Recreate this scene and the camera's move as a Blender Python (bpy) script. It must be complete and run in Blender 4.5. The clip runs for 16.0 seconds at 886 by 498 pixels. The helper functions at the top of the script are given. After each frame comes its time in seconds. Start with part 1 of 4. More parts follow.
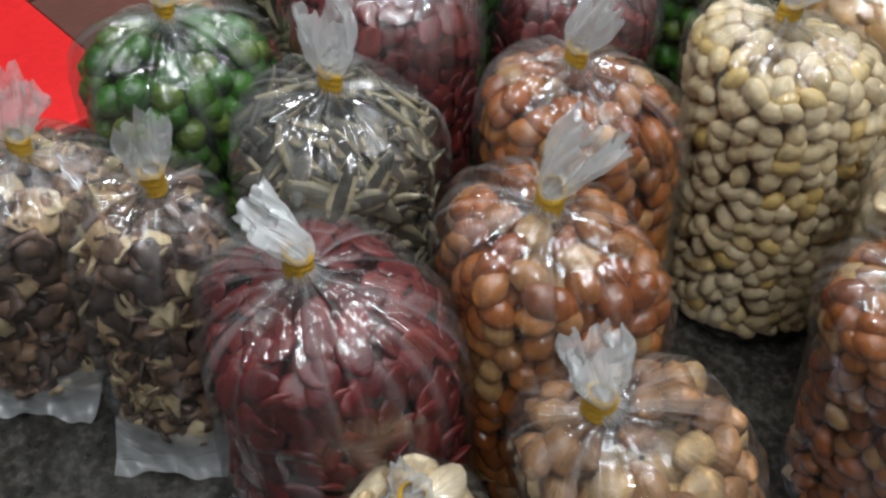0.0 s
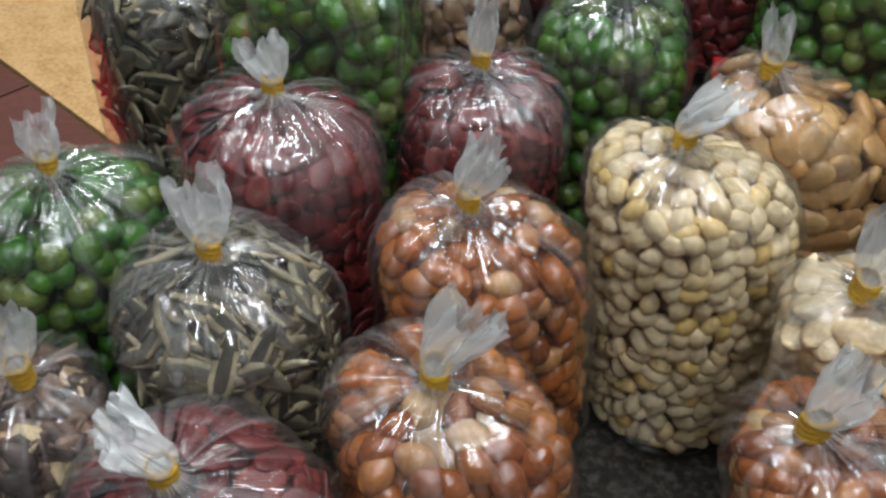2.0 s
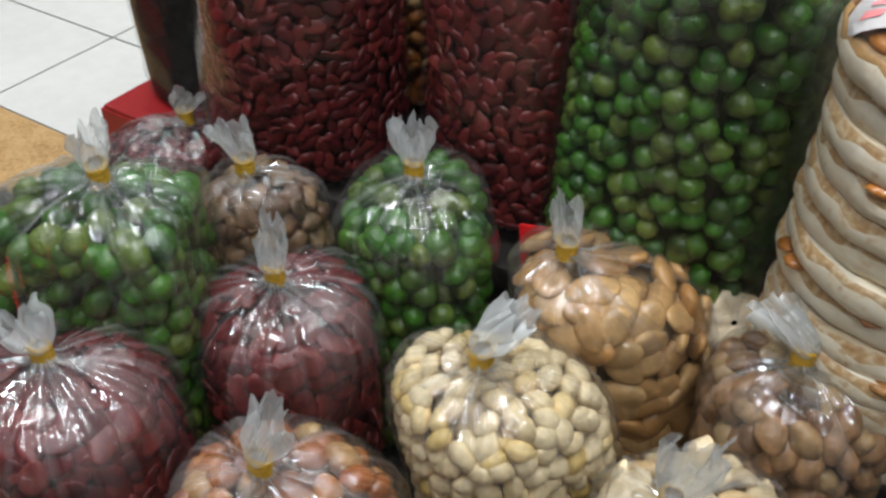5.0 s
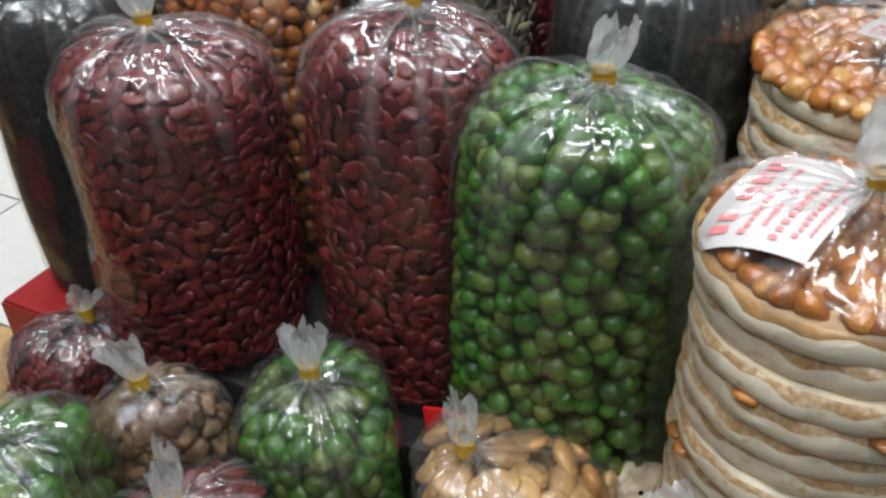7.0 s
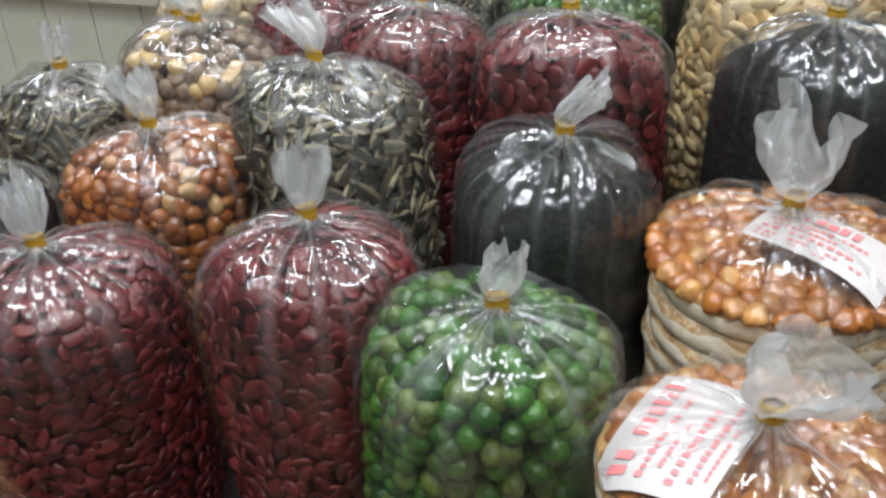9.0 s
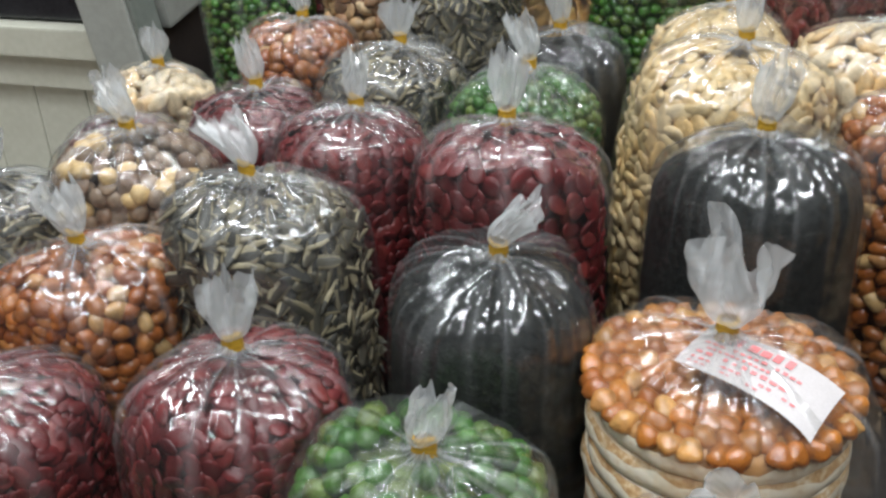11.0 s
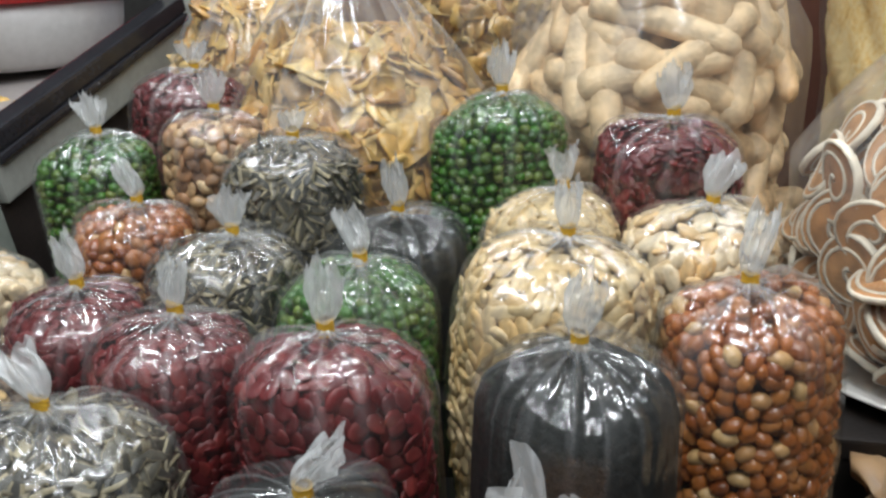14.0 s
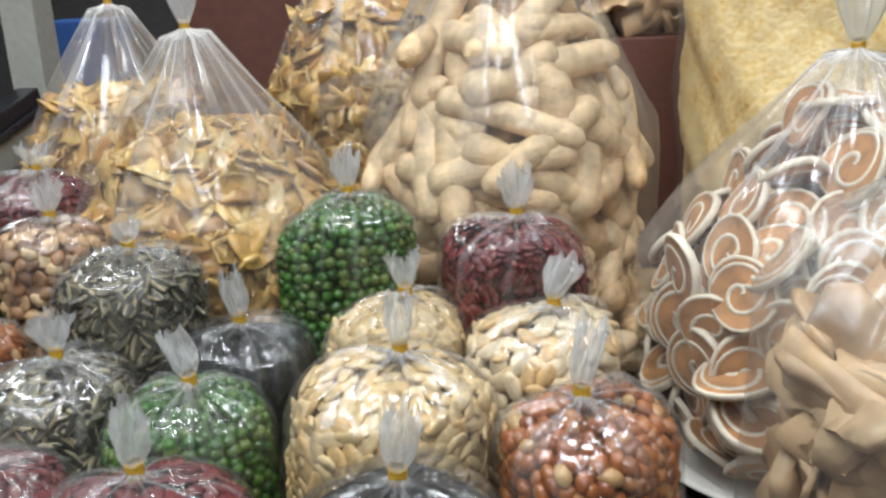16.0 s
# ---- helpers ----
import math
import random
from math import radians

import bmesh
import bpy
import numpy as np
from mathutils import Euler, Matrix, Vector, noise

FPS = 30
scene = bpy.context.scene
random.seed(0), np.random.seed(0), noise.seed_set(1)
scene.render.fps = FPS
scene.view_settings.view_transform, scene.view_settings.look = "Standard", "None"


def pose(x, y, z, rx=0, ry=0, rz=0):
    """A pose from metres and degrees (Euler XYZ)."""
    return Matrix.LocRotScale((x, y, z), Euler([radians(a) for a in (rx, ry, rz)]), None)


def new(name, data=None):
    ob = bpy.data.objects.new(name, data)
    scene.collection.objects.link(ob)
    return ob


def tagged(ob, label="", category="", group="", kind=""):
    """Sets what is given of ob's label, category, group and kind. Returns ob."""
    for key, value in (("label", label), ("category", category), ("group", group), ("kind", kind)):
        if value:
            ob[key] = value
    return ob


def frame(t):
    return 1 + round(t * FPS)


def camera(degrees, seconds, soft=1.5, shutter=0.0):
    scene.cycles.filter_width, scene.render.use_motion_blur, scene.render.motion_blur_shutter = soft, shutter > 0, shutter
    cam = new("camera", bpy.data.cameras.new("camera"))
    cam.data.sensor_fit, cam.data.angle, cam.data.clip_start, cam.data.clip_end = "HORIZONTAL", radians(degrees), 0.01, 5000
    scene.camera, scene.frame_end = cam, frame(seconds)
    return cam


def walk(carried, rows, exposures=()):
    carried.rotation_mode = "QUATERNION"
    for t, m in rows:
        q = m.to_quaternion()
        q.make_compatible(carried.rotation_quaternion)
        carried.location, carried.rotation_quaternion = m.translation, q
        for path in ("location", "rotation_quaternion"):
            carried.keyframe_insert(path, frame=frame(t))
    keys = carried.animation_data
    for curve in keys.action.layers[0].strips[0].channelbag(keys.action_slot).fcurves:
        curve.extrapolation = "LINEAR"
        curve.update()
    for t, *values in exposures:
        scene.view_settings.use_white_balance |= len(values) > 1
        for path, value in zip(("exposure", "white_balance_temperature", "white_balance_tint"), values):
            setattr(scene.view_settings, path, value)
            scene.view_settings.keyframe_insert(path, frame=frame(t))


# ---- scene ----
cam = camera(52.0, 16.0, soft=2.5)
METRES, EYE, TILT, LEAN, TURN = 0.5, 0.37, -45.0, -4.0, 45.0
ROWS = [
    (0.0, 0.0, 0.0, 0.0, -0.0, -0.0, 0.0),
    (0.5, 0.0151, 0.0069, 0.0184, 0.38, 0.35, 0.19),
    (1.0, 0.0319, 0.0159, 0.0418, 0.51, 0.7, 0.86),
    (1.5, 0.0443, 0.0274, 0.0667, -0.38, 1.22, 2.15),
    (2.0, 0.0707, 0.026, 0.0971, -1.27, 1.98, 3.35),
    (2.5, 0.0867, 0.0327, 0.1161, -2.58, 2.06, 4.67),
    (3.0, 0.1089, 0.0413, 0.143, -3.84, 1.86, 6.12),
    (3.5, 0.129, 0.0411, 0.1728, -4.98, 1.9, 7.47),
    (6.0, 0.2173, 0.0356, 0.2998, -8.41, 6.14, 14.09),
    (6.5, 0.2446, 0.0209, 0.3294, -8.94, 7.09, 15.62),
    (7.0, 0.263, 0.0116, 0.3485, -9.76, 8.1, 16.75),
    (7.5, 0.2715, 0.0056, 0.3686, -10.42, 8.94, 17.35),
    (8.0, 0.2922, 0.0051, 0.3915, -11.14, 9.7, 18.21),
    (8.5, 0.3249, -0.0092, 0.442, -11.98, 11.32, 19.76),
    (9.0, 0.3376, -0.0176, 0.4547, -12.7, 12.29, 20.76),
    (11.5, 0.4144, -0.04, 0.5298, -15.03, 15.56, 22.6),
    (12.0, 0.4328, -0.0512, 0.5398, -15.31, 16.81, 23.28),
    (12.5, 0.4637, -0.0562, 0.5561, -16.67, 17.42, 23.7),
    (13.0, 0.4866, -0.0544, 0.5659, -18.33, 17.89, 24.33),
    (13.5, 0.5119, -0.0606, 0.5774, -19.33, 18.41, 24.86),
    (14.0, 0.5434, -0.0805, 0.5947, -19.96, 19.11, 25.97),
    (14.5, 0.5716, -0.097, 0.6019, -21.44, 19.66, 26.66),
    (15.0, 0.6094, -0.1039, 0.609, -22.43, 19.74, 27.76),
    (15.5, 0.6438, -0.1202, 0.615, -23.43, 20.09, 28.99),
    (16.0, 0.6819, -0.128, 0.6183, -24.53, 20.44, 29.93),
]
walk(cam, [(t, pose(0, 0, EYE, TILT, LEAN, TURN) @ pose(METRES * x, METRES * y, METRES * z, 90 + pitch, roll, yaw)) for t, x, y, z, yaw, pitch, roll in ROWS])

# ---- world and lamps ----
world = bpy.data.worlds.new("hall_air")
scene.world = world
world.use_nodes = True
world.node_tree.nodes["Background"].inputs[0].default_value = (0.9, 0.95, 1.0, 1)
world.node_tree.nodes["Background"].inputs[1].default_value = 0.05


def lamp(name, x, y, z, sx, sy, watts, turn=0.0, colour=(0.93, 0.99, 1.04)):
    data = bpy.data.lights.new(name, "AREA")
    data.shape, data.size, data.size_y, data.energy, data.color = "RECTANGLE", sx, sy, watts, colour
    ob = new(name, data)
    ob.matrix_world = pose(x, y, z, 0, 0, turn)
    return ob


# bare fluorescent tubes under the hall's ceiling
TUBES = [(-0.60, 0.15, 20, 11.5), (0.22, -0.05, -30, 16), (-0.30, 0.85, 0, 16), (0.80, 0.75, 60, 13), (-1.10, -0.55, 40, 9), (0.55, -0.80, -15, 15), (-1.05, 1.15, 80, 9.5), (0.25, 1.55, 5, 6), (-0.35, 2.30, 0, 14)]
for k, (lx, ly, lt, watts) in enumerate(TUBES):
    lamp("tube_light", lx, ly, 1.88, 1.15, 0.09, watts * 0.97, lt)

# ---- materials ----


def nodes_of(name):
    m = bpy.data.materials.new(name)
    m.use_nodes = True
    nt = m.node_tree
    return m, nt, nt.nodes["Principled BSDF"], nt.nodes["Material Output"]


def add(nt, kind, **inputs):
    n = nt.nodes.new(kind)
    for key, value in inputs.items():
        n.inputs[key.replace("_", " ")].default_value = value
    return n


def ramp(nt, stops, interpolation="LINEAR"):
    r = nt.nodes.new("ShaderNodeValToRGB")
    r.color_ramp.interpolation = interpolation
    while len(r.color_ramp.elements) < len(stops):
        r.color_ramp.elements.new(0.5)
    for el, (p, c) in zip(r.color_ramp.elements, stops):
        el.position, el.color = p, (*c, 1)
    return r


def piece_material(name, colours, rough=0.35, grain=260.0, bump=0.25, dirt=0.35, coat=0.0, step=False):
    """Loose food pieces: a colour of its own for each piece, with blotches and fine relief."""
    m, nt, p, out = nodes_of(name)
    link = nt.links.new
    geo, info = add(nt, "ShaderNodeNewGeometry"), add(nt, "ShaderNodeObjectInfo")
    plus = add(nt, "ShaderNodeMath")
    link(geo.outputs["Random Per Island"], plus.inputs[0])
    link(info.outputs["Random"], plus.inputs[1])
    fract = add(nt, "ShaderNodeMath")
    fract.operation = "FRACT"
    link(plus.outputs[0], fract.inputs[0])
    colours = colours * 2 if len(colours) == 1 else colours
    n = len(colours)
    r = ramp(nt, [(i / n if step else i / max(n - 1, 1), c) for i, c in enumerate(colours)], "CONSTANT" if step else "LINEAR")
    link(fract.outputs[0], r.inputs[0])
    co = add(nt, "ShaderNodeTexCoord")
    n1 = add(nt, "ShaderNodeTexNoise", Scale=grain * 0.35, Detail=3.0)
    n2 = add(nt, "ShaderNodeTexNoise", Scale=grain * 2.5, Detail=3.0)
    for q in (n1, n2):
        link(co.outputs["Object"], q.inputs["Vector"])
    mix = nt.nodes.new("ShaderNodeMix")
    mix.data_type, mix.blend_type = "RGBA", "MULTIPLY"
    shade = ramp(nt, [(0.32, (1 - dirt,) * 3), (0.62, (1.12, 1.1, 1.05))])
    link(n1.outputs[0], shade.inputs[0])
    mix.inputs[0].default_value = 1.0
    link(r.outputs[0], mix.inputs[6])
    link(shade.outputs[0], mix.inputs[7])
    link(mix.outputs[2], p.inputs["Base Color"])
    relief = add(nt, "ShaderNodeMath")
    relief.operation = "MULTIPLY_ADD"
    relief.inputs[1].default_value = 2.5
    link(n1.outputs[0], relief.inputs[0])
    link(n2.outputs[0], relief.inputs[2])
    b = add(nt, "ShaderNodeBump", Strength=bump * 1.6, Distance=0.0012)
    link(relief.outputs[0], b.inputs["Height"])
    link(b.outputs[0], p.inputs["Normal"])
    p.inputs["Roughness"].default_value = rough
    p.inputs["Coat Weight"].default_value = coat
    return m


def surface_material(name, colours, scale, rough=0.5, bump=0.2, fine=12.0, metallic=0.0):
    """Paint, stone and boards: blotches at one size, grain at a finer one."""
    m, nt, p, out = nodes_of(name)
    link = nt.links.new
    co = add(nt, "ShaderNodeTexCoord")
    n1 = add(nt, "ShaderNodeTexNoise", Scale=scale, Detail=5.0, Roughness=0.65)
    n2 = add(nt, "ShaderNodeTexNoise", Scale=scale * fine, Detail=4.0)
    for q in (n1, n2):
        link(co.outputs["Object"], q.inputs["Vector"])
    r = ramp(nt, [(0.3 + 0.4 * i / max(len(colours) - 1, 1), c) for i, c in enumerate(colours)])
    half = add(nt, "ShaderNodeMath")
    half.operation = "MULTIPLY_ADD"
    half.inputs[1].default_value, half.inputs[2].default_value = 0.5, 0.0
    link(n2.outputs[0], half.inputs[0])
    both = add(nt, "ShaderNodeMath")
    both.operation = "MULTIPLY_ADD"
    both.inputs[1].default_value = 0.5
    link(n1.outputs[0], both.inputs[0])
    link(half.outputs[0], both.inputs[2])
    link(both.outputs[0], r.inputs[0])
    link(r.outputs[0], p.inputs["Base Color"])
    b = add(nt, "ShaderNodeBump", Strength=bump, Distance=0.002)
    link(n2.outputs[0], b.inputs["Height"])
    link(b.outputs[0], p.inputs["Normal"])
    p.inputs["Roughness"].default_value = rough
    p.inputs["Metallic"].default_value = metallic
    return m


def film_material(name, clear, milk, rough=0.05, gather_glint=0.35, crumple=1.0, dense=1.0, shine=1.75, most=0.20):
    """Thin clear plastic film. UV: u round the bag, v up it; towards v = 1 the film lies gathered in many layers."""
    m, nt, p, out = nodes_of(name)
    nt.nodes.remove(p)
    link = nt.links.new
    uv = add(nt, "ShaderNodeTexCoord")
    info = add(nt, "ShaderNodeObjectInfo")
    shift = add(nt, "ShaderNodeVectorMath")
    link(uv.outputs["UV"], shift.inputs[0])
    link(info.outputs["Random"], shift.inputs[1])
    sep = add(nt, "ShaderNodeSeparateXYZ")
    link(uv.outputs["UV"], sep.inputs[0])

    def waves(sx, sy, detail, distortion=0.0, ridged=False):
        mp = add(nt, "ShaderNodeMapping")
        mp.inputs["Scale"].default_value = (sx * dense, sy * dense, 1)
        link(shift.outputs[0], mp.inputs[0])
        n = nt.nodes.new("ShaderNodeTexNoise")
        n.noise_type = "RIDGED_MULTIFRACTAL" if ridged else "FBM"
        for key, value in (("Scale", 1.0), ("Detail", detail), ("Roughness", 0.5), ("Distortion", distortion)):
            n.inputs[key].default_value = value
        link(mp.outputs[0], n.inputs["Vector"])
        return n

    pleats = waves(14.0, 0.9, 1.0, 0.5)
    crumples = waves(7.0, 9.0, 0.6, 0.6, True)
    cross = waves(3.0, 16.0, 1.0, 0.8, True)
    top = add(nt, "ShaderNodeMapRange", From_Min=0.48, From_Max=0.92, To_Min=0.06, To_Max=1.3)
    link(sep.outputs[1], top.inputs[0])
    low = add(nt, "ShaderNodeMapRange", From_Min=0.15, From_Max=0.6, To_Min=0.25, To_Max=0.02)
    link(sep.outputs[1], low.inputs[0])

    def times(a, b):
        q = add(nt, "ShaderNodeMath")
        q.operation = "MULTIPLY"
        link(a, q.inputs[0])
        if isinstance(b, float):
            q.inputs[1].default_value = b
        else:
            link(b, q.inputs[1])
        return q.outputs[0]

    def total(a, b):
        q = add(nt, "ShaderNodeMath")
        link(a, q.inputs[0])
        link(b, q.inputs[1])
        return q.outputs[0]

    height = total(total(times(pleats.outputs[0], top.outputs[0]), times(crumples.outputs[0], 0.10)), times(cross.outputs[0], low.outputs[0]))
    b = add(nt, "ShaderNodeBump", Strength=1.0 * crumple, Distance=0.014)
    link(height, b.inputs["Height"])
    see = nt.nodes.new("ShaderNodeBsdfTransparent")
    see.inputs[0].default_value = (*clear, 1)
    white = nt.nodes.new("ShaderNodeBsdfDiffuse")
    white.inputs[0].default_value = (0.85, 0.86, 0.86, 1)
    through_light = nt.nodes.new("ShaderNodeBsdfTranslucent")
    through_light.inputs[0].default_value = (0.85, 0.86, 0.86, 1)
    haze = nt.nodes.new("ShaderNodeMixShader")
    haze.inputs[0].default_value = 0.4
    link(white.outputs[0], haze.inputs[1])
    link(through_light.outputs[0], haze.inputs[2])
    link(b.outputs[0], white.inputs["Normal"])
    # milky layers gathered below the knot, with fold highlights painted in as white streaks
    g = add(nt, "ShaderNodeMapRange", From_Min=0.46, From_Max=0.95, To_Min=0.0, To_Max=gather_glint)
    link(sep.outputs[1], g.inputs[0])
    glint_streak = add(nt, "ShaderNodeMapRange", From_Min=0.48, From_Max=0.70, To_Min=0.12, To_Max=1.3)
    link(pleats.outputs[0], glint_streak.inputs[0])
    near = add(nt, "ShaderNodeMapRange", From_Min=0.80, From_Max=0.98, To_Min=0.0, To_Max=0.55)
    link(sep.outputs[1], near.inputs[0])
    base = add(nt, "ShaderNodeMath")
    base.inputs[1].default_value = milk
    link(total(times(g.outputs[0], glint_streak.outputs[0]), near.outputs[0]), base.inputs[0])
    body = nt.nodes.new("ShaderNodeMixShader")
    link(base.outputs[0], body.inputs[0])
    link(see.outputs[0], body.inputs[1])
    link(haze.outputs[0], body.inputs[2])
    gloss = nt.nodes.new("ShaderNodeBsdfGlossy")
    # film that clings to the oily contents is duller than the free film towards the knot
    dull = add(nt, "ShaderNodeMapRange", From_Min=0.50, From_Max=0.72, To_Min=max(0.17, rough), To_Max=rough)
    link(sep.outputs[1], dull.inputs[0])
    link(dull.outputs[0], gloss.inputs["Roughness"])
    link(b.outputs[0], gloss.inputs["Normal"])
    fres = add(nt, "ShaderNodeFresnel", IOR=1.62)
    link(b.outputs[0], fres.inputs["Normal"])
    cap = add(nt, "ShaderNodeMath")
    cap.operation = "MINIMUM"
    cap.inputs[1].default_value = most
    free = add(nt, "ShaderNodeMapRange", From_Min=0.50, From_Max=0.72, To_Min=0.42 * shine, To_Max=shine)
    link(sep.outputs[1], free.inputs[0])
    link(times(fres.outputs[0], free.outputs[0]), cap.inputs[0])
    end = nt.nodes.new("ShaderNodeMixShader")
    link(cap.outputs[0], end.inputs[0])
    link(body.outputs[0], end.inputs[1])
    link(gloss.outputs[0], end.inputs[2])
    link(end.outputs[0], out.inputs[0])
    return m


FILM = film_material("clear_film", (0.97, 0.975, 0.97), 0.008, rough=0.08, gather_glint=0.37, crumple=0.7, shine=1.55)
SMALL_FILM = film_material("clear_film_crisp", (0.97, 0.975, 0.97), 0.005, rough=0.06, gather_glint=0.27, crumple=0.75, dense=1.45, shine=2.5, most=0.26)
DARK_FILM = film_material("clear_film_dusty", (0.96, 0.965, 0.96), 0.010, rough=0.085, gather_glint=0.24, crumple=0.9, dense=1.4, shine=1.7)
BIG_FILM = film_material("clear_film_large", (0.96, 0.965, 0.96), 0.055, rough=0.11, gather_glint=0.42, crumple=0.5, dense=1.2, shine=0.75)
TAIL = film_material("bunched_film", (0.93, 0.94, 0.93), 0.34, rough=0.12, gather_glint=0.0, crumple=0.55)
BAND = surface_material("rubber_band", [(0.42, 0.23, 0.012), (0.56, 0.33, 0.025)], 90, 0.45)
PEA = piece_material("fried_pea", [(0.018, 0.092, 0.007), (0.050, 0.170, 0.013), (0.031, 0.128, 0.009), (0.13, 0.18, 0.030), (0.014, 0.074, 0.007), (0.068, 0.168, 0.016)], 0.3, dirt=0.55, bump=0.4, coat=0.2)
NUT = piece_material("coated_nut", [(0.26, 0.072, 0.015), (0.38, 0.122, 0.027), (0.32, 0.092, 0.019), (0.42, 0.165, 0.045), (0.19, 0.050, 0.012), (0.29, 0.080, 0.017), (0.56, 0.36, 0.16)], 0.25, coat=0.5)
PEANUT = piece_material("pale_peanut", [(0.60, 0.46, 0.26), (0.74, 0.60, 0.39), (0.66, 0.52, 0.32), (0.76, 0.62, 0.41), (0.67, 0.46, 0.15)], 0.38)
RED_SEED = piece_material("red_melon_seed", [(0.075, 0.0072, 0.0090), (0.145, 0.0125, 0.0135), (0.102, 0.0092, 0.0112), (0.180, 0.025, 0.022)], 0.4, bump=0.15)
SUN_DARK = piece_material("sunflower_husk", [(0.036, 0.034, 0.028), (0.070, 0.064, 0.050), (0.125, 0.112, 0.082)], 0.45)
SUN_PALE = piece_material("sunflower_stripe", [(0.22, 0.185, 0.115), (0.40, 0.345, 0.225), (0.15, 0.125, 0.08), (0.31, 0.265, 0.17)], 0.5)
PUMPKIN = piece_material("pumpkin_seed", [(0.52, 0.38, 0.19), (0.63, 0.48, 0.28), (0.56, 0.42, 0.22), (0.58, 0.38, 0.16)], 0.42)
BEAN = piece_material("roast_broad_bean", [(0.45, 0.25, 0.10), (0.56, 0.35, 0.16), (0.50, 0.29, 0.12), (0.40, 0.20, 0.07)], 0.32, coat=0.3)
CASHEW = piece_material("pale_broad_bean", [(0.62, 0.48, 0.30), (0.72, 0.60, 0.42), (0.66, 0.52, 0.33), (0.66, 0.42, 0.18)], 0.36, coat=0.3)
DRIED = piece_material("dried_mix", [(0.13, 0.080, 0.060), (0.21, 0.125, 0.088), (0.60, 0.47, 0.29), (0.16, 0.095, 0.072), (0.30, 0.18, 0.115), (0.48, 0.33, 0.19), (0.10, 0.065, 0.055), (0.25, 0.15, 0.105)], 0.5, dirt=0.5, step=True)
WALNUT = piece_material("brown_nut_mix", [(0.15, 0.080, 0.040), (0.25, 0.145, 0.075), (0.11, 0.055, 0.030), (0.34, 0.22, 0.115)], 0.45, dirt=0.5)
ROUND_MIX = piece_material("hazel_mix", [(0.20, 0.13, 0.09), (0.28, 0.20, 0.14), (0.24, 0.17, 0.12), (0.60, 0.42, 0.20), (0.22, 0.15, 0.10)], 0.4, step=True)
PIST = piece_material("pistachio_mix", [(0.24, 0.115, 0.055), (0.36, 0.195, 0.095), (0.30, 0.15, 0.07), (0.50, 0.34, 0.17)], 0.4, dirt=0.5)
DISC_MIX = piece_material("nut_disc_mix", [(0.30, 0.17, 0.09), (0.56, 0.36, 0.19), (0.22, 0.12, 0.07), (0.66, 0.48, 0.28), (0.38, 0.20, 0.10)], 0.4, dirt=0.4, step=True)
BLACK = piece_material("black_sesame", [(0.017, 0.018, 0.017)], 0.6, grain=500, bump=0.7, dirt=0.6)
BLACK.node_tree.nodes["Principled BSDF"].inputs["Specular IOR Level"].default_value = 0.15
CHIP = piece_material("fruit_chip", [(0.58, 0.34, 0.09), (0.72, 0.48, 0.16), (0.50, 0.25, 0.06), (0.78, 0.57, 0.25), (0.38, 0.18, 0.05)], 0.35, grain=120, dirt=0.5, coat=0.4)
FINGER = piece_material("puffed_stick", [(0.62, 0.43, 0.24), (0.72, 0.54, 0.34), (0.66, 0.48, 0.29), (0.56, 0.37, 0.20)], 0.45, grain=150, dirt=0.4, bump=0.6)
SWIRL_BROWN = piece_material("spiral_biscuit", [(0.44, 0.21, 0.085), (0.53, 0.28, 0.12), (0.38, 0.17, 0.07)], 0.45, grain=200)
SWIRL_WHITE = piece_material("spiral_icing", [(0.62, 0.55, 0.45), (0.70, 0.63, 0.52)], 0.5, grain=200, dirt=0.2)
WAFER = piece_material("rice_wafer", [(0.80, 0.69, 0.52), (0.86, 0.78, 0.64), (0.74, 0.58, 0.39)], 0.5, grain=170, dirt=0.36, bump=0.35)
TOAST = piece_material("toasted_edge", [(0.36, 0.18, 0.065), (0.47, 0.27, 0.11), (0.58, 0.40, 0.21)], 0.4, grain=160, dirt=0.45, bump=0.2)
RIM = surface_material("toasted_rim", [(0.34, 0.16, 0.055), (0.52, 0.33, 0.16), (0.78, 0.66, 0.48)], 75, 0.42, bump=0.15, fine=4)
SIDE = surface_material("wafer_side", [(0.50, 0.30, 0.13), (0.80, 0.68, 0.50), (0.85, 0.77, 0.63), (0.80, 0.69, 0.52)], 48, 0.48, bump=0.2, fine=5)
CARAMEL = piece_material("caramel_peanut", [(0.36, 0.12, 0.022), (0.48, 0.18, 0.032), (0.28, 0.085, 0.018), (0.56, 0.30, 0.10)], 0.28, coat=0.5)
ROLL = piece_material("rolled_cracker", [(0.52, 0.34, 0.19), (0.60, 0.43, 0.26), (0.44, 0.26, 0.13)], 0.45, grain=90, dirt=0.35)
SLAB = surface_material("egg_cracker_slab", [(0.62, 0.31, 0.07), (0.86, 0.60, 0.23), (0.92, 0.74, 0.40), (0.86, 0.58, 0.22)], 34, 0.4, bump=0.9, fine=5)
PAPER = surface_material("label_paper", [(0.47, 0.43, 0.42), (0.56, 0.52, 0.51)], 60, 0.5)
RED_INK = surface_material("red_ink", [(0.70, 0.17, 0.18), (0.76, 0.26, 0.26)], 200, 0.5)
GRANITE = surface_material("dark_granite", [(0.011, 0.010, 0.009), (0.026, 0.024, 0.020), (0.075, 0.068, 0.058)], 55, 0.16, bump=0.04, fine=4)
RED_CLOTH = surface_material("red_plastic", [(0.50, 0.012, 0.014), (0.66, 0.02, 0.02)], 12, 0.35)
